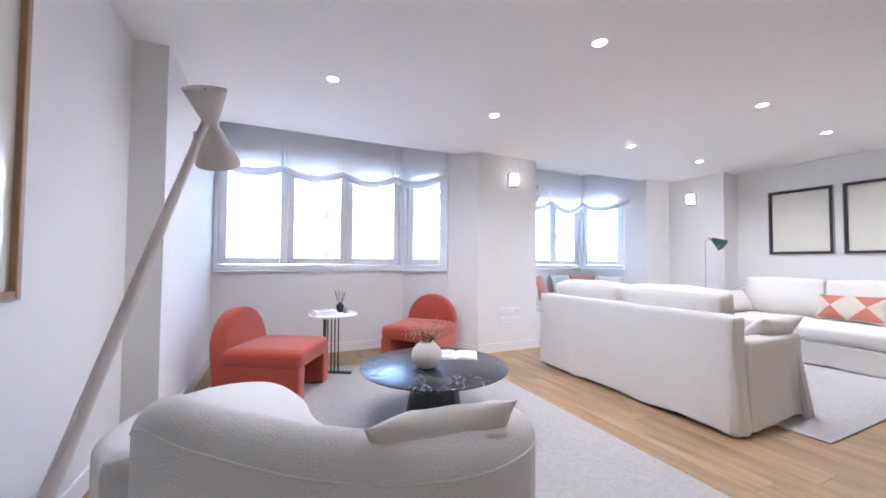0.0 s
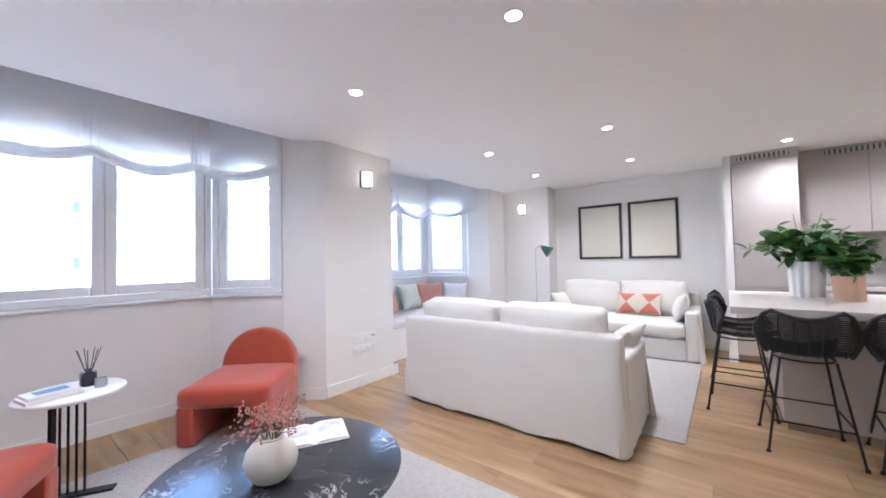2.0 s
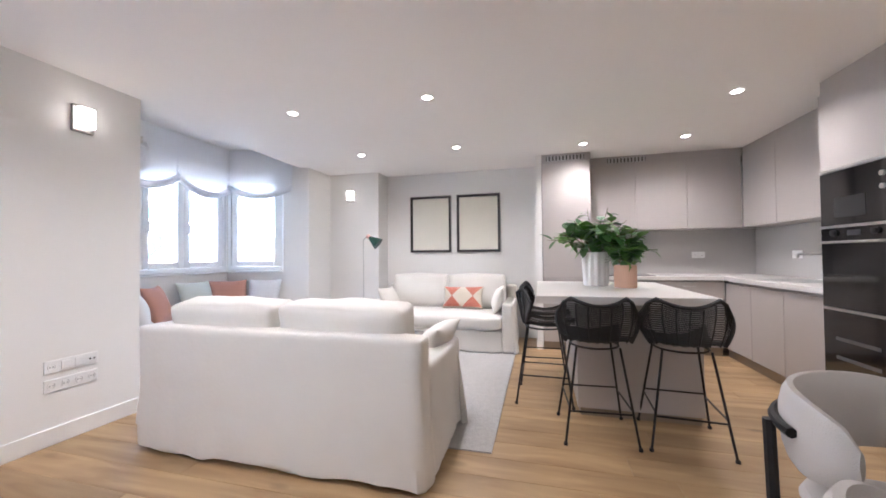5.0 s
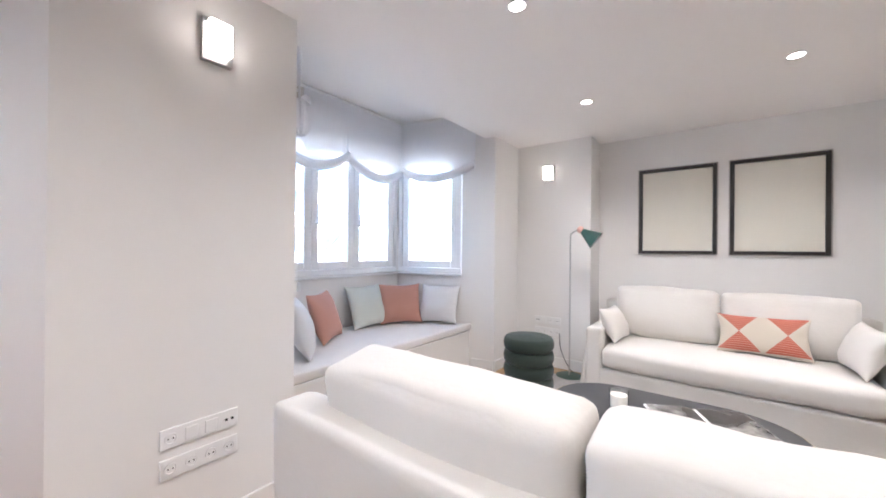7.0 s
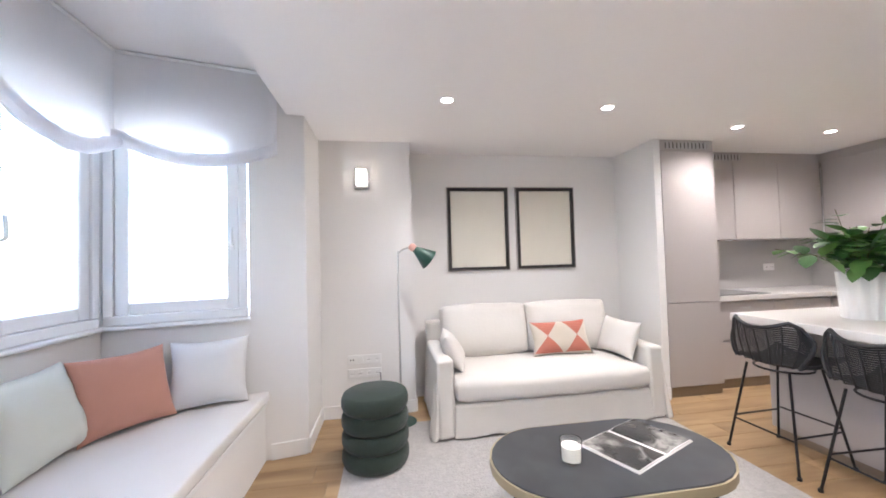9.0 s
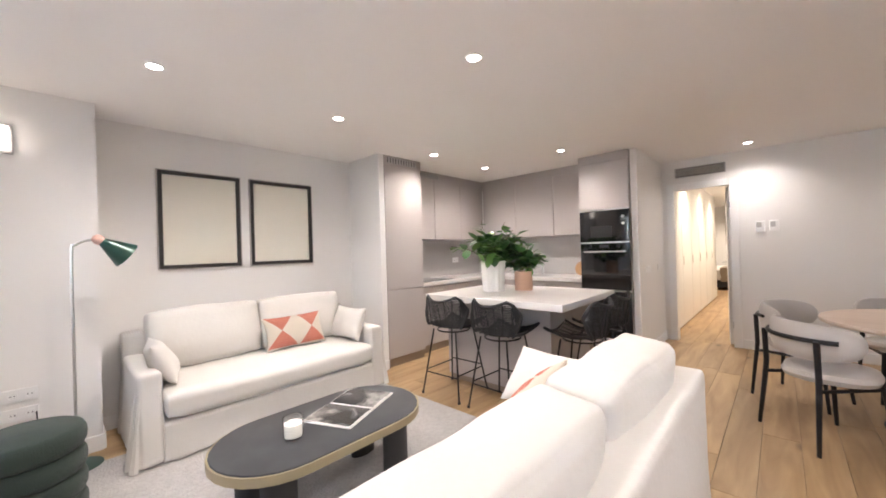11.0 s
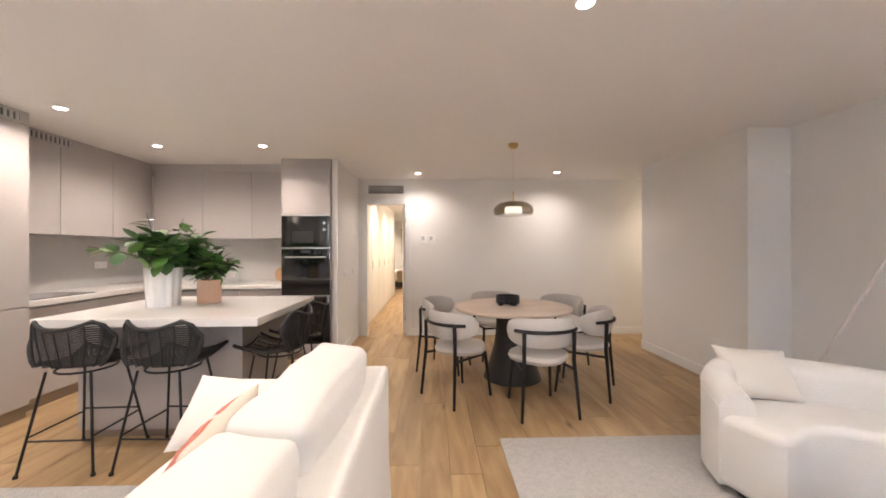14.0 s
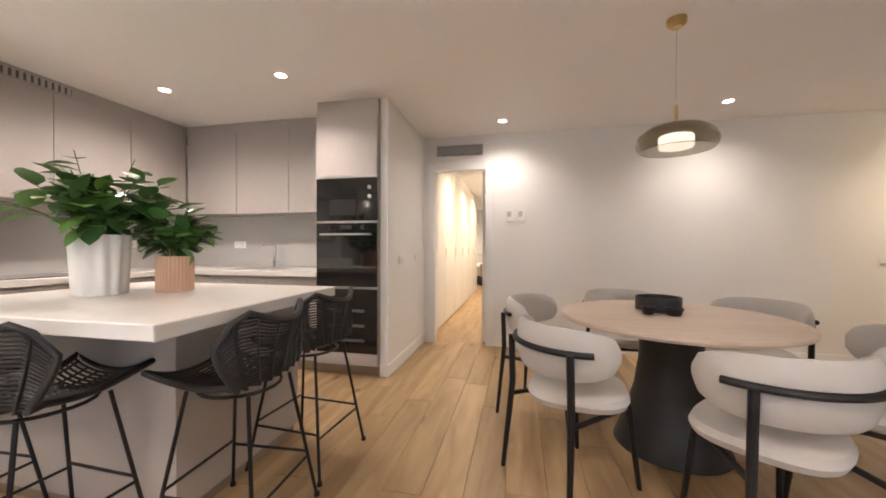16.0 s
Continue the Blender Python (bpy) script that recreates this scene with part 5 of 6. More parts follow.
unit("fridge_unit", 6.57, 0.95, 0.10, 7.255, 1.525, 2.335, "w", "tall greige integrated fridge cabinet", 1, split=[(0.0, 0.35), (0.352, 1.0)])
tagged(part("kick_board", box(6.60, 0.95, 0.0, 6.62, 1.525, 0.098), KICK), "bronze kick board under the fridge cabinet", "kick board")
tagged(part("filler_panel", box(6.574, 0.95, 2.338, 7.255, 1.525, CEIL - 0.001), GREIGE), "greige filler panel above the fridge cabinet", "filler panel")
grille(6.574, 1.02, 1.47, 2.352, 2.418)
for i in range(2):
    y0 = -0.47 + 0.71 * i
    unit("base_unit", 6.665, y0, 0.10, 7.255, y0 + 0.709, 0.865, "w", "greige kitchen base cabinet with drawers", 1, "bar", split=[(0.0, 0.48), (0.5, 0.98)])
tagged(part("kick_board", box(6.70, -0.45, 0.0, 6.72, 0.949, 0.098), KICK), "bronze kick board under the base cabinets", "kick board")
for i in range(3):
    x0 = 5.155 + 0.503 * i
    unit("base_unit", x0, -1.065, 0.10, x0 + 0.502, -0.475, 0.865, "n", "greige kitchen base cabinet", 1, split=[(0.0, 0.97)])
tagged(part("kick_board", box(5.155, -0.53, 0.0, 6.70, -0.51, 0.098), KICK), "bronze kick board under the base cabinets", "kick board")
top = thing("worktop", pose(0, 0, 0), "white stone worktop running round the corner", "worktop")
part("east_run", box(6.64, -0.449, 0.868, 7.255, 0.948, K_TOP, 0.003, 1), WHITE_STONE, top)
part("south_run", box(5.155, -1.065, 0.868, 7.255, -0.4495, K_TOP, 0.003, 1), WHITE_STONE, top)
for i in range(3):
    y0 = -0.765 + 0.571 * i
    unit("wall_unit", 6.90, y0, 1.485, 7.255, y0 + 0.57, 2.335, "w", "greige handleless wall cabinet", 1)
for x0, x1 in ((5.155, 5.655), (5.657, 6.275), (6.277, 6.895)):
    unit("wall_unit", x0, -1.065, 1.485, x1, -0.77, 2.335, "n", "greige handleless wall cabinet", 1)
tagged(part("filler_panel", box(6.92, -0.785, 2.338, 7.255, 0.948, CEIL - 0.001), GREIGE), "greige filler panel above the wall cabinets", "filler panel")
tagged(part("filler_panel", box(5.155, -1.065, 2.338, 7.255, -0.79, CEIL - 0.001), GREIGE), "greige filler panel above the wall cabinets", "filler panel")
grille(6.92, 0.25, 0.70, 2.352, 2.418)
tagged(part("splashback", box(7.243, -1.06, 0.917, 7.256, 0.948, 1.484), SPLASH), "pale grey glass splashback panel", "splashback")
tagged(part("splashback", box(5.155, -1.066, 0.917, 7.242, -1.054, 1.484), SPLASH), "pale grey glass splashback panel", "splashback")
tagged(part("hob", box(6.70, 0.22, 0.9155, 7.20, 0.80, 0.921, 0.002, 1), BLACK_GLASS), "black glass induction hob set in the worktop", "hob")
sk = thing("sink", pose(5.98, -0.74, K_TOP), "steel undermount sink with a chrome tap", "sink")
part("basin", box(-0.25, -0.17, -0.0, 0.25, 0.17, 0.003, 0.001, 1), METAL, sk)
bm = lathe([(0.026, 0.0), (0.027, 0.006), (0.02, 0.01), (0.02, 0.12), (0.0001, 0.122)], 20)
add_tube(bm, spline([(0, 0, 0.1), (0, 0, 0.22), (0.0, 0.02, 0.245), (0, 0.06, 0.25), (0, 0.19, 0.25), (0, 0.205, 0.24), (0, 0.208, 0.215)], 4), 0.011, 10)
add_tube(bm, [(0.0, 0, 0.07), (0.05, 0, 0.08)], 0.008, 8)
part("tap", bm, METAL, sk, "polished chrome mixer tap", smooth=True).matrix_basis = pose(-0.03, -0.22, 0.0)

bd = thing("chopping_board", pose(5.26, -0.93, K_TOP, 14, 0, 0), "round wooden chopping boards leaning on the wall", "chopping board")
for k, (r, x) in enumerate(((0.12, 0.0), (0.1, 0.09))):
    bm = lathe([(0.0001, -0.008), (r, -0.008), (r, 0.008), (0.0001, 0.008)], 28)
    bmesh.ops.transform(bm, matrix=pose(x, -0.05 + 0.03 * k, r + 0.004, 90), verts=bm.verts)
    part("board", bm, BOARD_WOOD, bd)
plate(pose(6.55, -1.0535, 1.12, 0, 0, 180), 0.15, 0.082, "white double socket on the splashback", kinds="ss")
plate(pose(7.2425, -0.35, 1.12, 0, 0, -90), 0.15, 0.082, "white double socket on the splashback", kinds="ss")

# oven column
oc = thing("oven_column", pose(4.565, -1.065, 0), "tall greige cabinet with black built-in ovens", "kitchen cabinet")
part("body", box(0, 0, 0.10, 0.586, 0.60, 2.335), GREIGE, oc)
part("kick", box(0, 0, 0.0, 0.586, 0.55, 0.099), KICK, oc, "bronze kick board")
part("door", box(0.003, 0.601, 1.765, 0.583, 0.62, 2.333, 0.002, 1), GREIGE, oc)
part("lower_door", box(0.003, 0.601, 0.10, 0.583, 0.62, 0.20, 0.002, 1), GREIGE, oc)
part("filler", box(0, 0, 2.338, 0.586, 0.602, CEIL - 0.001), GREIGE, oc)


def oven(z0, z1, name, label, knobs=False, handle=True, racks=0):
    p = part(name, box(0.004, 0.601, z0, 0.582, 0.622, z1, 0.003, 1), BLACK_GLASS, oc, label)
    part("steel_trim", box(0.004, 0.601, z1 + 0.001, 0.582, 0.625, z1 + 0.018), METAL, p, "steel trim strip")
    if handle:
        bm = bmesh.new()
        hz = z1 - 0.10
        add_tube(bm, [(0.06, 0.622, hz), (0.06, 0.655, hz), (0.526, 0.655, hz), (0.526, 0.622, hz)], 0.009, 8)
        part("handle", bm, METAL, p, "steel bar handle")
    if knobs:
        for x in (0.13, 0.456):
            part("knob", lathe([(0.0001, 0.0), (0.021, 0.0), (0.02, 0.018), (0.0001, 0.02)], 18), BLACK_METAL, p).matrix_basis = pose(x, 0.6225, z1 - 0.035, -90)
        part("dial_display", box(0.24, 0.6225, z1 - 0.055, 0.35, 0.6235, z1 - 0.02), mat("dim_display", (0.06, 0.06, 0.07), 0.2), p, "dark clock display")
    # Glints of inner shelves, painted as grey strips on the glass front
    for k in range(racks):
        part("rack", box(0.12, 0.6225, z0 + 0.10 + 0.13 * k, 0.47, 0.6235, z0 + 0.125 + 0.13 * k), mat("rack_glint", (0.10, 0.10, 0.105), 0.3), p, "grey strip on the glass, a painted glint of a shelf")
    return p


mw = oven(1.37, 1.745, "microwave", "black built-in microwave", handle=False)
part("window", box(0.20, 0.6225, 1.42, 0.45, 0.6235, 1.56), mat("microwave_window", (0.03, 0.03, 0.032), 0.08), mw, "dark glass window")
for z in (1.66, 1.58):
    part("knob", lathe([(0.0001, 0.0), (0.017, 0.0), (0.017, 0.012), (0.0001, 0.013)], 18), METAL, mw, "steel ring knob").matrix_basis = pose(0.07, 0.6225, z, -90)
oven(0.79, 1.35, "oven", "black built-in oven with a steel handle", knobs=True)
oven(0.205, 0.77, "wine_cooler", "black glass appliance with grey shelves", handle=False, racks=3)

# island
isl = thing("kitchen_island", pose(0, 0, 0), "greige kitchen island with a white stone top", "kitchen island")
part("countertop", box(4.46, 0.475, 0.845, 5.88, 1.595, 0.90, 0.004, 1), WHITE_STONE, isl, "thick white stone top")
part("base", box(4.70, 0.495, 0.06, 5.85, 1.31, 0.8445, 0.002, 1), GREIGE, isl)
part("plinth", box(4.72, 0.51, 0.0, 5.83, 1.29, 0.0595), KICK, isl)


# ---- bar stools ----
def bar_stool(m):
    """A rattan stool facing +x, its seat centre over the origin."""
    t = thing("bar_stool", m, "black rattan bar stool on thin metal legs", "bar stool", "bar stools round the island")
    SZ = 0.615

    def shell(u, v):
        """u across from -1 to 1, v from the seat's front (0) over the crook (0.5) to the back's top (1)."""
        if v < 0.5:
            k = v / 0.5
            x = 0.22 - 0.40 * k
            half = 0.205 - 0.03 * math.sin(k * math.pi)
            z = SZ + 0.02 * u * u - 0.03 * math.sin(k * math.pi) + 0.02 * k + 0.035 * u * u * (1 - k) ** 2 + 0.012 * (1 - k) ** 3
            return Vector((x + 0.03 * u * u * k, u * half, z))
        k = (v - 0.5) / 0.5
        half = 0.196 + 0.052 * math.sin(k * 1.9)
        x = -0.18 - 0.05 * k + 0.13 * u * u * (0.25 + 0.75 * k)
        a = abs(u)
        top = 0.225 + 0.045 * (a / 0.66) ** 2 if a < 0.66 else 0.27 - 0.11 * ((a - 0.66) / 0.34) ** 2
        z = SZ + 0.02 + top * k
        return Vector((x, u * half, z))

    wb = bmesh.new()
    for i in range(20):
        v = 0.03 + 0.46 * i / 19
        add_tube(wb, [tuple(shell(-0.97 + 1.94 * k / 8, v)) for k in range(9)], 0.0058, 4)
    tagged(part("seat_weave", wb, RATTAN, t), kind="stuff")
    wb = bmesh.new()
    for i in range(19):
        v = 0.515 + 0.47 * i / 18
        add_tube(wb, [tuple(shell(-0.97 + 1.94 * k / 10, v)) for k in range(11)], 0.0046, 4)
    tagged(part("back_weave", wb, RATTAN, t), kind="stuff")
    for i in range(7):
        u = -0.84 + 1.68 * i / 6
        part("cane", tube([tuple(shell(u, 0.02 + 0.96 * k / 16) + Vector((-0.006, 0, -0.004))) for k in range(17)], 0.005, 4), RATTAN, t)
    rim = [shell(-1 + 2 * k / 10, 0.0) for k in range(11)] + [shell(1, k / 16) for k in range(1, 16)] + [shell(1 - 2 * k / 12, 1.0) for k in range(13)] + [shell(-1, 1 - k / 16) for k in range(1, 16)]
    part("rim", tube([tuple(p) for p in rim], 0.0125, 8, True), RATTAN, t, "thick wound rattan rim", smooth=True)
    feet = {}
    for sx in (-1, 1):
        for sy in (-1, 1):
            a, b = Vector((sx * 0.13 - 0.01, sy * 0.13, SZ - 0.022)), Vector((sx * 0.215 - 0.01, sy * 0.215, 0.0))
            feet[(sx, sy)] = (a, b)
            lg = part("leg", tube([tuple(a), tuple(b)], 0.0075, 8), BLACK_METAL, t)
            part("foot_cap", lathe([(0.0001, 0.0), (0.013, 0.0), (0.013, 0.012), (0.009, 0.02), (0.0001, 0.02)], 10), BLACK_METAL, lg).matrix_basis = Matrix.Translation(b)

    def on(k, z):
        a, b = feet[k]
        return tuple(a.lerp(b, (a.z - z) / (a.z - b.z)))

    for k1, k2, z in (((1, -1), (1, 1), 0.24), ((-1, -1), (-1, 1), 0.20), ((-1, -1), (1, -1), 0.22), ((-1, 1), (1, 1), 0.22)):
        part("foot_bar", tube([on(k1, z), on(k2, z)], 0.006, 6), BLACK_METAL, t)
    part("seat_ring", tube([(0.15 * math.cos(a) - 0.01, 0.15 * math.sin(a), SZ - 0.03) for a in [6.2832 * k / 20 for k in range(20)]], 0.007, 6, True), BLACK_METAL, t)
    return t


stool = bar_stool(pose(4.48, 1.225, 0, 0, 0, 3))
copy_thing(stool, pose(4.50, 0.705, 0, 0, 0, -4))
copy_thing(stool, pose(5.02, 1.53, 0, 0, 0, -92))
copy_thing(stool, pose(5.57, 1.53, 0, 0, 0, -88))


# ---- plants ----
def plant(m, pot_mesh, pot_mat, pot_label, h, spread, n, label, seed, light=0.35):
    t = thing("potted_plant", m, label, "plant", "island plants")
    part("pot", pot_mesh, pot_mat, t, pot_label, smooth=True)
    rng = random.Random(seed)
    st_, dark, pale = bmesh.new(), bmesh.new(), bmesh.new()
    z0 = h
    for k in range(n):
        a = rng.uniform(0, 6.283)
        lean = rng.uniform(0.15, 1.0)
        L = rng.uniform(0.6, 1.0)
        tip = Vector((spread * lean * math.cos(a), spread * lean * math.sin(a), z0 + spread * 1.05 * L * (1.15 - 0.75 * lean)))
        base = Vector((0.03 * math.cos(a), 0.03 * math.sin(a), z0 - 0.02))
        mid = base.lerp(tip, 0.5) + Vector((0, 0, 0.05))
        line = spline([tuple(base), tuple(mid), tuple(tip)], 6)
        add_tube(st_, [tuple(p) for p in line], 0.0026, 4)
        for q in range(8):
            p = line[3 + q] if 3 + q < len(line) else line[-1]
            d = Vector((rng.gauss(0, 1), rng.gauss(0, 1), rng.gauss(0.15, 0.6))) + 0.8 * Vector((math.cos(a), math.sin(a), 0.2))
            d.normalize()
            s = d.cross(Vector((0, 0, 1))).normalized()
            nrm = s.cross(d)
            ll, lw = rng.uniform(0.075, 0.125) * (0.7 + spread), rng.uniform(0.03, 0.048) * (0.7 + spread)
            bmz = pale if rng.random() < light else dark
            rowsl = []
            for f, wf in ((0.0, 0.05), (0.25, 0.8), (0.55, 1.0), (0.82, 0.6), (1.0, 0.04)):
                c = p + d * (ll * f) - nrm * (0.25 * ll * f * f)
                rowsl.append((bmz.verts.new(c - s * lw * wf + nrm * 0.004 * wf), bmz.verts.new(c), bmz.verts.new(c + s * lw * wf + nrm * 0.004 * wf)))
            for r1, r2 in zip(rowsl, rowsl[1:]):
                bmz.faces.new((r1[0], r1[1], r2[1], r2[0]))
                bmz.faces.new((r1[1], r1[2], r2[2], r2[1]))
    part("branchwork", st_, STEM, t)
    part("leaves", dark, LEAF, t, "dark glossy leaves", smooth=True)
    part("young_leaves", pale, LEAF_LIGHT, t, "fresh green leaves", smooth=True)
    part("soil", lathe([(0.0001, h - 0.03), (0.07, h - 0.03), (0.07, h - 0.022), (0.0001, h - 0.018)], 20), SOIL, t)
    return t


fluted = lathe([(0.10, 0.0), (0.104, 0.006), (0.118, 0.29), (0.118, 0.30), (0.106, 0.30), (0.10, 0.26), (0.0001, 0.25)], 96, lambda a, z: 1 + 0.045 * math.cos(12 * a))
plant(pose(5.43, 1.07, 0.90), fluted, WHITE_CERAMIC, "white fluted ceramic pot", 0.29, 0.44, 30, "leafy green plant in a white fluted pot", 3)
ribbed = lathe([(0.082, 0.0), (0.086, 0.005), (0.086, 0.19), (0.076, 0.19), (0.074, 0.16), (0.0001, 0.155)], 96, lambda a, z: 1 + 0.018 * math.cos(32 * a))
plant(pose(5.20, 0.87, 0.90), ribbed, CLAY, "pink ribbed clay pot", 0.185, 0.28, 26, "leafy green plant in a pink ribbed pot", 9)

# ---- dining ----
DTX, DTY = 2.50, 0.17
dt = thing("dining_table", pose(DTX, DTY, 0), "round pale wood dining table on a black cone pedestal", "dining table")
part("tabletop", lathe([(0.0001, 0.715), (0.58, 0.715), (0.60, 0.722), (0.605, 0.735), (0.60, 0.747), (0.59, 0.75), (0.0001, 0.75)], 72), PALE_WOOD, dt, smooth=True)
part("pedestal", lathe([(0.295, 0.0), (0.30, 0.006), (0.295, 0.02), (0.24, 0.16), (0.19, 0.33), (0.165, 0.5), (0.16, 0.714), (0.0001, 0.714)], 48), BLACK_WOOD, dt, smooth=True)
bl = thing("black_bowl", pose(2.51, 0.0, 0.75), "black round tray bowl on the dining table", "bowl")
part("bowl", lathe([(0.12, 0.0), (0.128, 0.004), (0.128, 0.085), (0.12, 0.085), (0.118, 0.014), (0.0001, 0.012)], 40), BLACK_WOOD, bl, smooth=True)
for x, y, r in ((0.11, 0.17, 0.04), (-0.02, 0.19, 0.05)):
    c = thing("small_black_cup", pose(2.51 + x, 0.0 + y, 0.75), "small black cup beside the bowl", "cup", "small black cups")
    part("cup", lathe([(r * 0.6, 0.0), (r * 0.7, 0.003), (r, 0.045), (r * 0.92, 0.045), (r * 0.6, 0.008), (0.0001, 0.007)], 24), BLACK_WOOD, c, smooth=True)


def dining_chair(m):
    """An upholstered chair facing +x."""
    t = thing("dining_chair", m, "pale grey upholstered dining chair on a black metal frame", "dining chair", "chairs round the dining table")
    bm = lathe([(0.0001, 0.40), (0.19, 0.402), (0.232, 0.418), (0.245, 0.445), (0.232, 0.472), (0.18, 0.487), (0.0001, 0.492)], 36, lambda a, z: 1 + 0.05 * math.cos(4 * a))
    part("seat", bm, CHAIR_FABRIC, t, smooth=True)
    bm = bmesh.new()
    n, prof = 25, 14
    rings = []
    for i in range(n):
        a = math.pi + (-1 + 2 * i / (n - 1)) * 1.42
        e = abs(-1 + 2 * i / (n - 1))
        hh = 0.12 * (1 - 0.5 * e ** 4)
        th = 0.034 * (1 - 0.4 * e ** 5)
        if i in (0, n - 1):
            hh, th = hh * 0.55, th * 0.5
        c = Vector((0.262 * math.cos(a) + 0.01, 0.275 * math.sin(a), 0.675))
        d = Vector((math.cos(a), math.sin(a), 0))
        rings.append([bm.verts.new(c + d * (th * math.cos(q) - 0.10 * (hh * math.sin(q)) * -1 * 0.5) + Vector((0, 0, hh * math.sin(q)))) for q in [6.2832 * k / prof for k in range(prof)]])
    for r1, r2 in zip(rings, rings[1:]):
        for k in range(prof):
            bm.faces.new((r1[k], r1[(k + 1) % prof], r2[(k + 1) % prof], r2[k]))
    bm.faces.new(rings[0])
    bm.faces.new(rings[-1])
    part("backrest", bm, CHAIR_FABRIC, t, smooth=True)
    rail = [(0.305 * math.cos(a) + 0.01, 0.318 * math.sin(a), 0.69) for a in [math.pi + (-1 + 2 * i / 14) * 0.95 for i in range(15)]]
    part("back_rail", tube(rail, 0.0145, 8), BLACK_METAL, t, smooth=True)
    for s in (-1, 1):
        part("back_leg", tube([(-0.245, s * 0.205, 0.69), (-0.238, s * 0.205, 0.45), (-0.275, s * 0.235, 0.0)], 0.0165, 8, taper=[1, 1, 0.7]), BLACK_METAL, t, smooth=True)
        part("front_leg", tube([(0.155, s * 0.165, 0.405), (0.20, s * 0.195, 0.0)], 0.0165, 8, taper=[1, 0.7]), BLACK_METAL, t, smooth=True)
        part("side_rail", tube([(-0.245, s * 0.208, 0.385), (0.158, s * 0.165, 0.385)], 0.012, 8), BLACK_METAL, t)
    part("cross_rail", tube([(0.155, -0.165, 0.385), (0.155, 0.165, 0.385)], 0.012, 8), BLACK_METAL, t)
    return t


chair = None
for deg in (37, 95, 150, -24, -85, -147):
    a = radians(deg)
    rad = 0.68 if deg == 150 else 0.725
    mm = pose(DTX + rad * math.cos(a), DTY + rad * math.sin(a), 0, 0, 0, deg + 180)
    if chair is None:
        chair = dining_chair(mm)
    else:
        copy_thing(chair, mm)

# pendant
PENDANT_GLOW = glow("pendant_glow", (1.0, 0.93, 0.84), 0.1)
pd = thing("pendant_lamp", pose(2.49, 0.20, 0), "smoked glass dome pendant lamp with brass fittings", "pendant lamp")
part("canopy", lathe([(0.0001, CEIL - 0.05), (0.03, CEIL - 0.05), (0.05, CEIL - 0.03), (0.052, CEIL - 0.001), (0.0001, CEIL - 0.001)], 28), BRASS, pd, smooth=True)
part("cord", tube([(0, 0, CEIL - 0.05), (0, 0, 1.98)], 0.0013, 6), GRILLE, pd)
part("stem", tube([(0, 0, 2.04), (0, 0, 1.925)], 0.008, 10), BRASS, pd)
dm = part("glass_dome", lathe([(0.185, 1.785), (0.20, 1.80), (0.207, 1.83), (0.195, 1.87), (0.15, 1.908), (0.08, 1.925), (0.0001, 1.928), (0.0001, 1.924), (0.08, 1.921), (0.148, 1.904), (0.192, 1.868), (0.203, 1.83), (0.197, 1.803), (0.184, 1.789)], 48), SMOKE_GLASS, pd, "smoked glass dome", smooth=True)
dm.visible_shadow = False
part("diffuser", lathe([(0.0001, 1.80), (0.085, 1.80), (0.088, 1.81), (0.088, 1.86), (0.08, 1.868), (0.0001, 1.868)], 32), PENDANT_GLOW, pd, "opal glass diffuser", smooth=True)

for piece in pd.children:
    if piece.name.split(".")[0] in ("stem", "glass_dome", "diffuser"):
        piece.location.z = -0.09

# ---- corridor and bedroom ----
for k in range(6):
    y1 = -1.95 - 0.82 * k
    wd = thing("wardrobe_door", pose(4.47, y1 - 0.80, 0.02), "tall flush white wardrobe door in the corridor", "wardrobe door", "corridor wardrobe doors")
    dl_ = part("panel", box(-0.02, 0, 0, -0.001, 0.80, 2.2, 0.002, 1), TRIM, wd)
    part("pull", box(-0.028, 0.72, 0.95, -0.0205, 0.735, 1.1, 0.002, 1), METAL, wd, "steel pull")
bed = thing("bed", pose(4.75, -9.25, 0), "bed with white linen and a beige throw", "bed")
part("bed_base", box(-0.9, -0.8, 0.06, 0.9, 0.8, 0.26, 0.01), BLACK_WOOD, bed, "dark bed base")
part("mattress", soft_box(-0.9, -0.8, 0.262, 0.9, 0.8, 0.58, 0.07, (0, 0, 0.03), 0.01, 12, 3), MATTRESS, bed, smooth=True)
part("throw", soft_box(-0.915, 0.25, 0.22, -0.2, 0.815, 0.625, 0.03, (0, 0, 0.02), 0.012, 10, 6), THROW, bed, "beige woven throw", smooth=True)
for sx in (-1, 1):
    for sy in (-1, 1):
        part("foot", box(sx * 0.8 - 0.03, sy * 0.7 - 0.03, 0, sx * 0.8 + 0.03, sy * 0.7 + 0.03, 0.0595), BLACK_WOOD, bed)
print_frame(pose(4.55, -10.299, 1.2, 0, 0, 180), 0.6, 0.95, "tall pale print in a thin frame on the bedroom wall", 0.02, FRAME_EDGE)

# ---- outside ----
structure("ground", box(-400, -400, -8.6, 400, 400, -8.5), mat("street_ground", (0.3, 0.29, 0.27), 0.9, var=0.2, scale=0.2), "paved street below the windows", "ground")
RAIL = mat("balcony_glass", (0.02, 0.055, 0.09), 0.6, var=0.15, scale=0.7)
PANE_BLUE = mat("blue_facade_glass", (0.012, 0.035, 0.06), 0.6, var=0.3, scale=0.5)


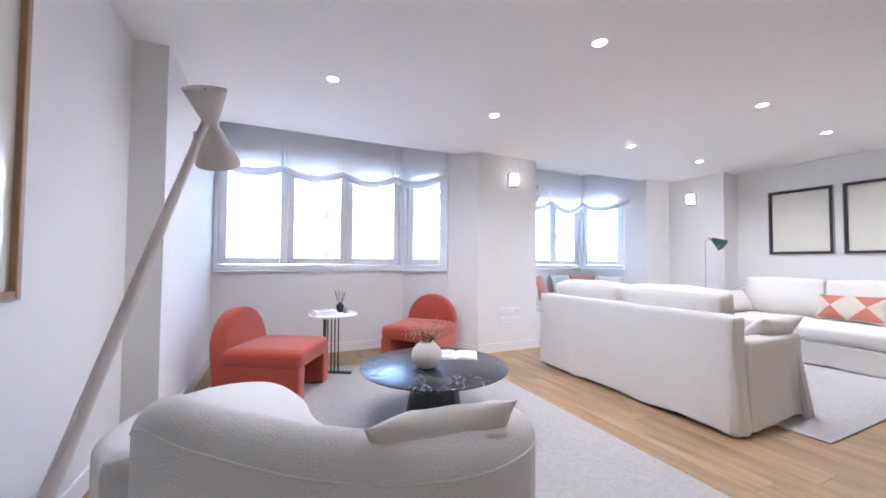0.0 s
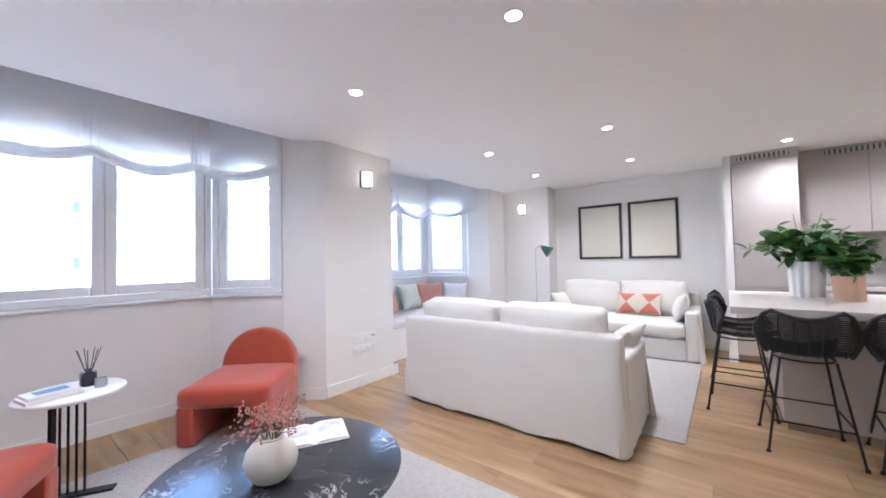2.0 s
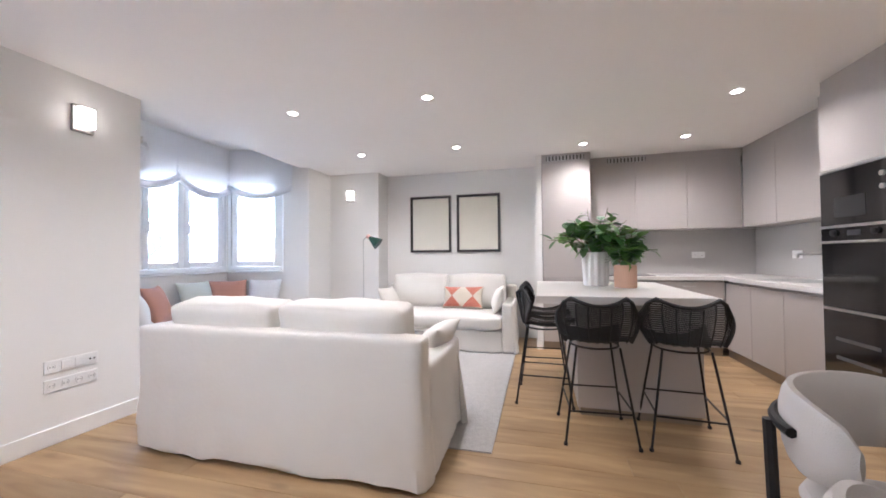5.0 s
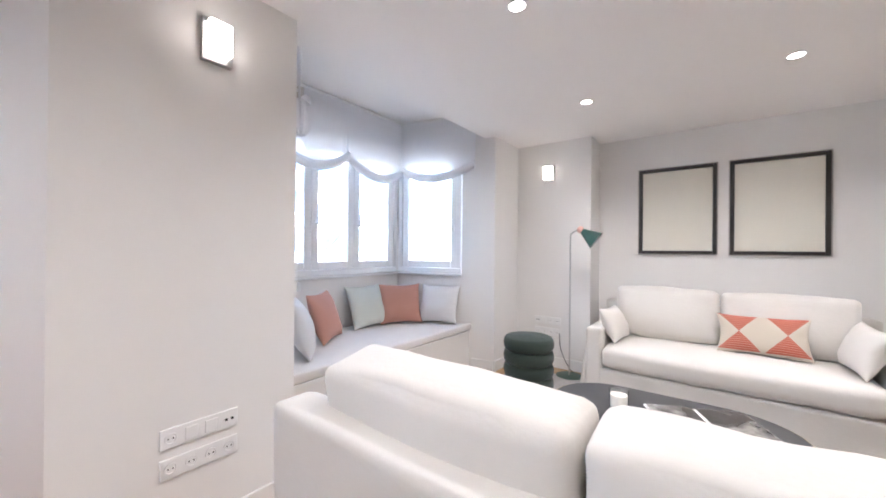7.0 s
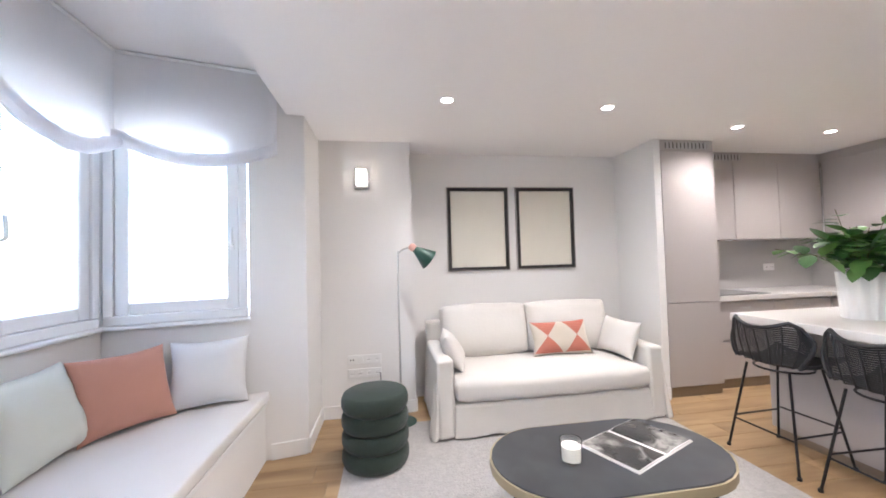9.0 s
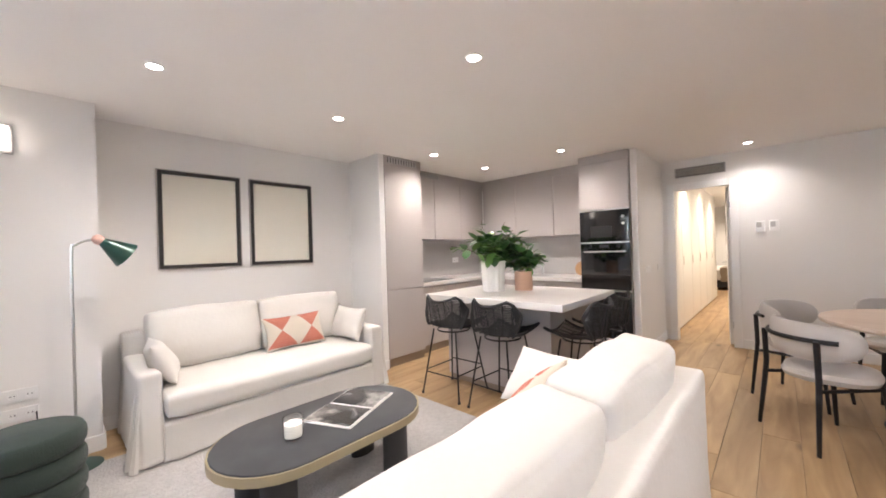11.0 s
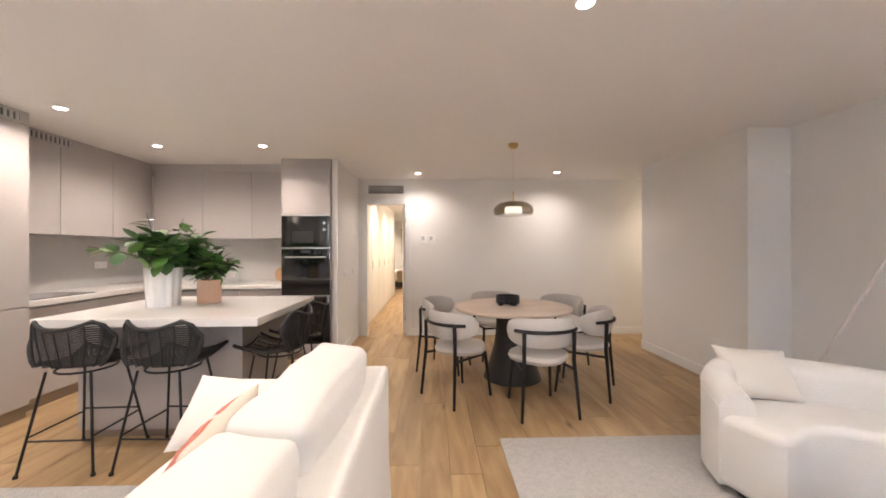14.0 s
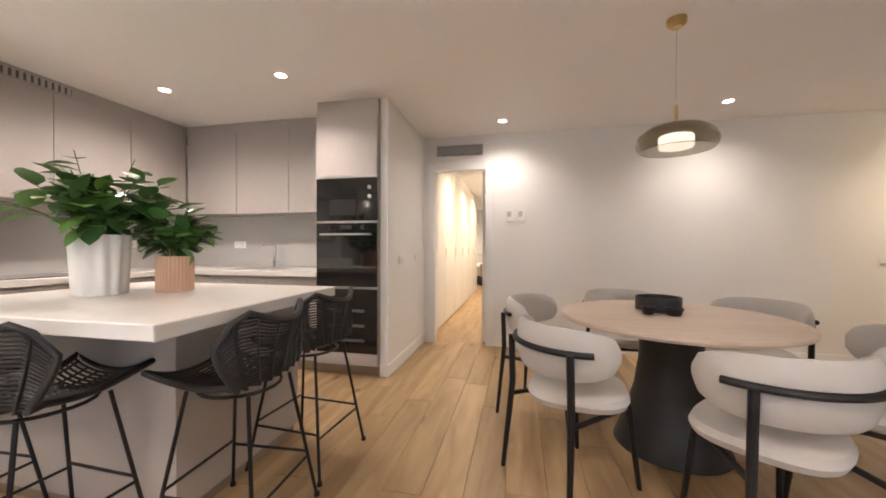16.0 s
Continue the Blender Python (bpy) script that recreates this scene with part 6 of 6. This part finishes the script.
def facade(m, bays, floors, label):
    t = thing("apartment_building", m, label, "building")
    W, H = bays * 3.2, floors * 3.0
    part("wall", box(0, 0, 0, W, 9, H), RENDER_STONE, t)
    part("roof", box(-0.3, -0.4, H + 0.001, W + 0.3, 9.3, H + 0.4), RENDER_STONE, t)
    for f in range(floors):
        for b in range(bays):
            x, z = b * 3.2 + 0.6, f * 3.0 + 0.7
            w = part("window", box(x, -0.05, z, x + 2.0, -0.002, z + 1.7), PANE_BLUE, t, "blue reflecting window")
            part("frame", box(x + 0.96, -0.09, z, x + 1.04, -0.051, z + 1.7), UPVC, w)
        part("balcony", box(0.2, -1.1, f * 3.0 + 0.3, W - 0.2, -0.06, f * 3.0 + 0.45), RENDER_STONE, t)
        part("balustrade", box(0.2, -1.1, f * 3.0 + 0.46, W - 0.2, -1.06, f * 3.0 + 1.3), RAIL, t, "blue glass balustrade")
    return t


facade(pose(-7.2, 22.0, -8.5, 0, 0, 6), 3, 9, "pale apartment block with blue glass balconies across the street")
facade(pose(4.0, 30.0, -8.5, 0, 0, -4), 8, 6, "pale stone apartment block across the street")


def bare_tree(x, y, seed):
    t = thing("street_tree", pose(x, y, -8.5), "bare street tree with thin branches outside the windows", "tree", "street trees")
    rng = random.Random(seed)
    bark = mat("tree_bark", (0.16, 0.13, 0.10), 0.9, var=0.3, scale=5, bump=0.4, bump_scale=20)
    tb = bmesh.new()
    add_tube(tb, [(0, 0, 0), (0.05, 0.02, 3.0), (-0.05, 0.05, 6.0)], 0.2, 10, taper=[1.1, 0.8, 0.6])
    part("trunk", tb, bark, t, smooth=True)
    lb = bmesh.new()

    def limb(p, d, L, r, depth):
        pts, q = [tuple(p)], Vector(p)
        dd = Vector(d)
        for k in range(4):
            dd = (dd + 0.22 * Vector((rng.gauss(0, 1), rng.gauss(0, 1), rng.gauss(0.2, 0.6)))).normalized()
            q = q + dd * L / 4
            pts.append(tuple(q))
        add_tube(lb, pts, r, 5, taper=[1, 0.85, 0.7, 0.55, 0.4])
        if depth:
            for k in range(3):
                o = Vector(pts[rng.randint(2, 4)])
                limb(o, (dd + 0.8 * Vector((rng.gauss(0, 1), rng.gauss(0, 1), rng.gauss(0.1, 0.7)))).normalized(), L * 0.65, r * 0.5, depth - 1)

    for k in range(6):
        a = k * 1.05 + rng.uniform(-0.2, 0.2)
        limb((-0.05, 0.05, 5.2 + 0.25 * k), (math.cos(a), math.sin(a), 0.75), 3.2, 0.09, 3)
    part("branches", lb, bark, t, "thin bare branches")
    return t


bare_tree(2.2, 13.0, 4)
bare_tree(8.8, 12.0, 7)

# ---- oak boards, laid along y ----
rngf = random.Random(12)
BW = 0.19
meshes = {}


def board_mesh(L, w):
    key = (round(L, 3), round(w, 3))
    if key not in meshes:
        bm = box(0.0008, 0.0008, -0.013, w - 0.0008, L - 0.0008, 0.0)
        es = [e for e in bm.edges if all(abs(v.co.z) < 1e-6 for v in e.verts)]
        bmesh.ops.bevel(bm, geom=es, offset=0.0015, segments=1, affect="EDGES")
        me = bpy.data.meshes.new("plank")
        bm.to_mesh(me)
        bm.free()
        me.materials.append(OAK)
        meshes[key] = me
    return meshes[key]


floor_ob = bpy.data.objects["floor"]
LENGTHS = (1.2, 1.5, 1.8, 2.1)


def lay(x0, x1, y0, y1):
    x = x0
    while x < x1 - 1e-4:
        w = min(BW, x1 - x)
        y = y0 - rngf.choice((0.0, 0.5, 0.9, 1.3))
        while y < y1 - 0.05:
            L = rngf.choice(LENGTHS)
            a, b = max(y, y0), min(y + L, y1)
            if b - a > 0.08:
                o = new("plank", board_mesh(b - a, w))
                o.location = (x, a, 0.0)
                o.parent = floor_ob
            y += L
        x += BW


lay(0.0, 7.22, -1.80, 5.4)
lay(-2.05, 0.0, -1.80, -0.7)
lay(3.6, 4.5, -7.0, -1.80)
lay(2.5, 6.6, -10.3, -7.0)
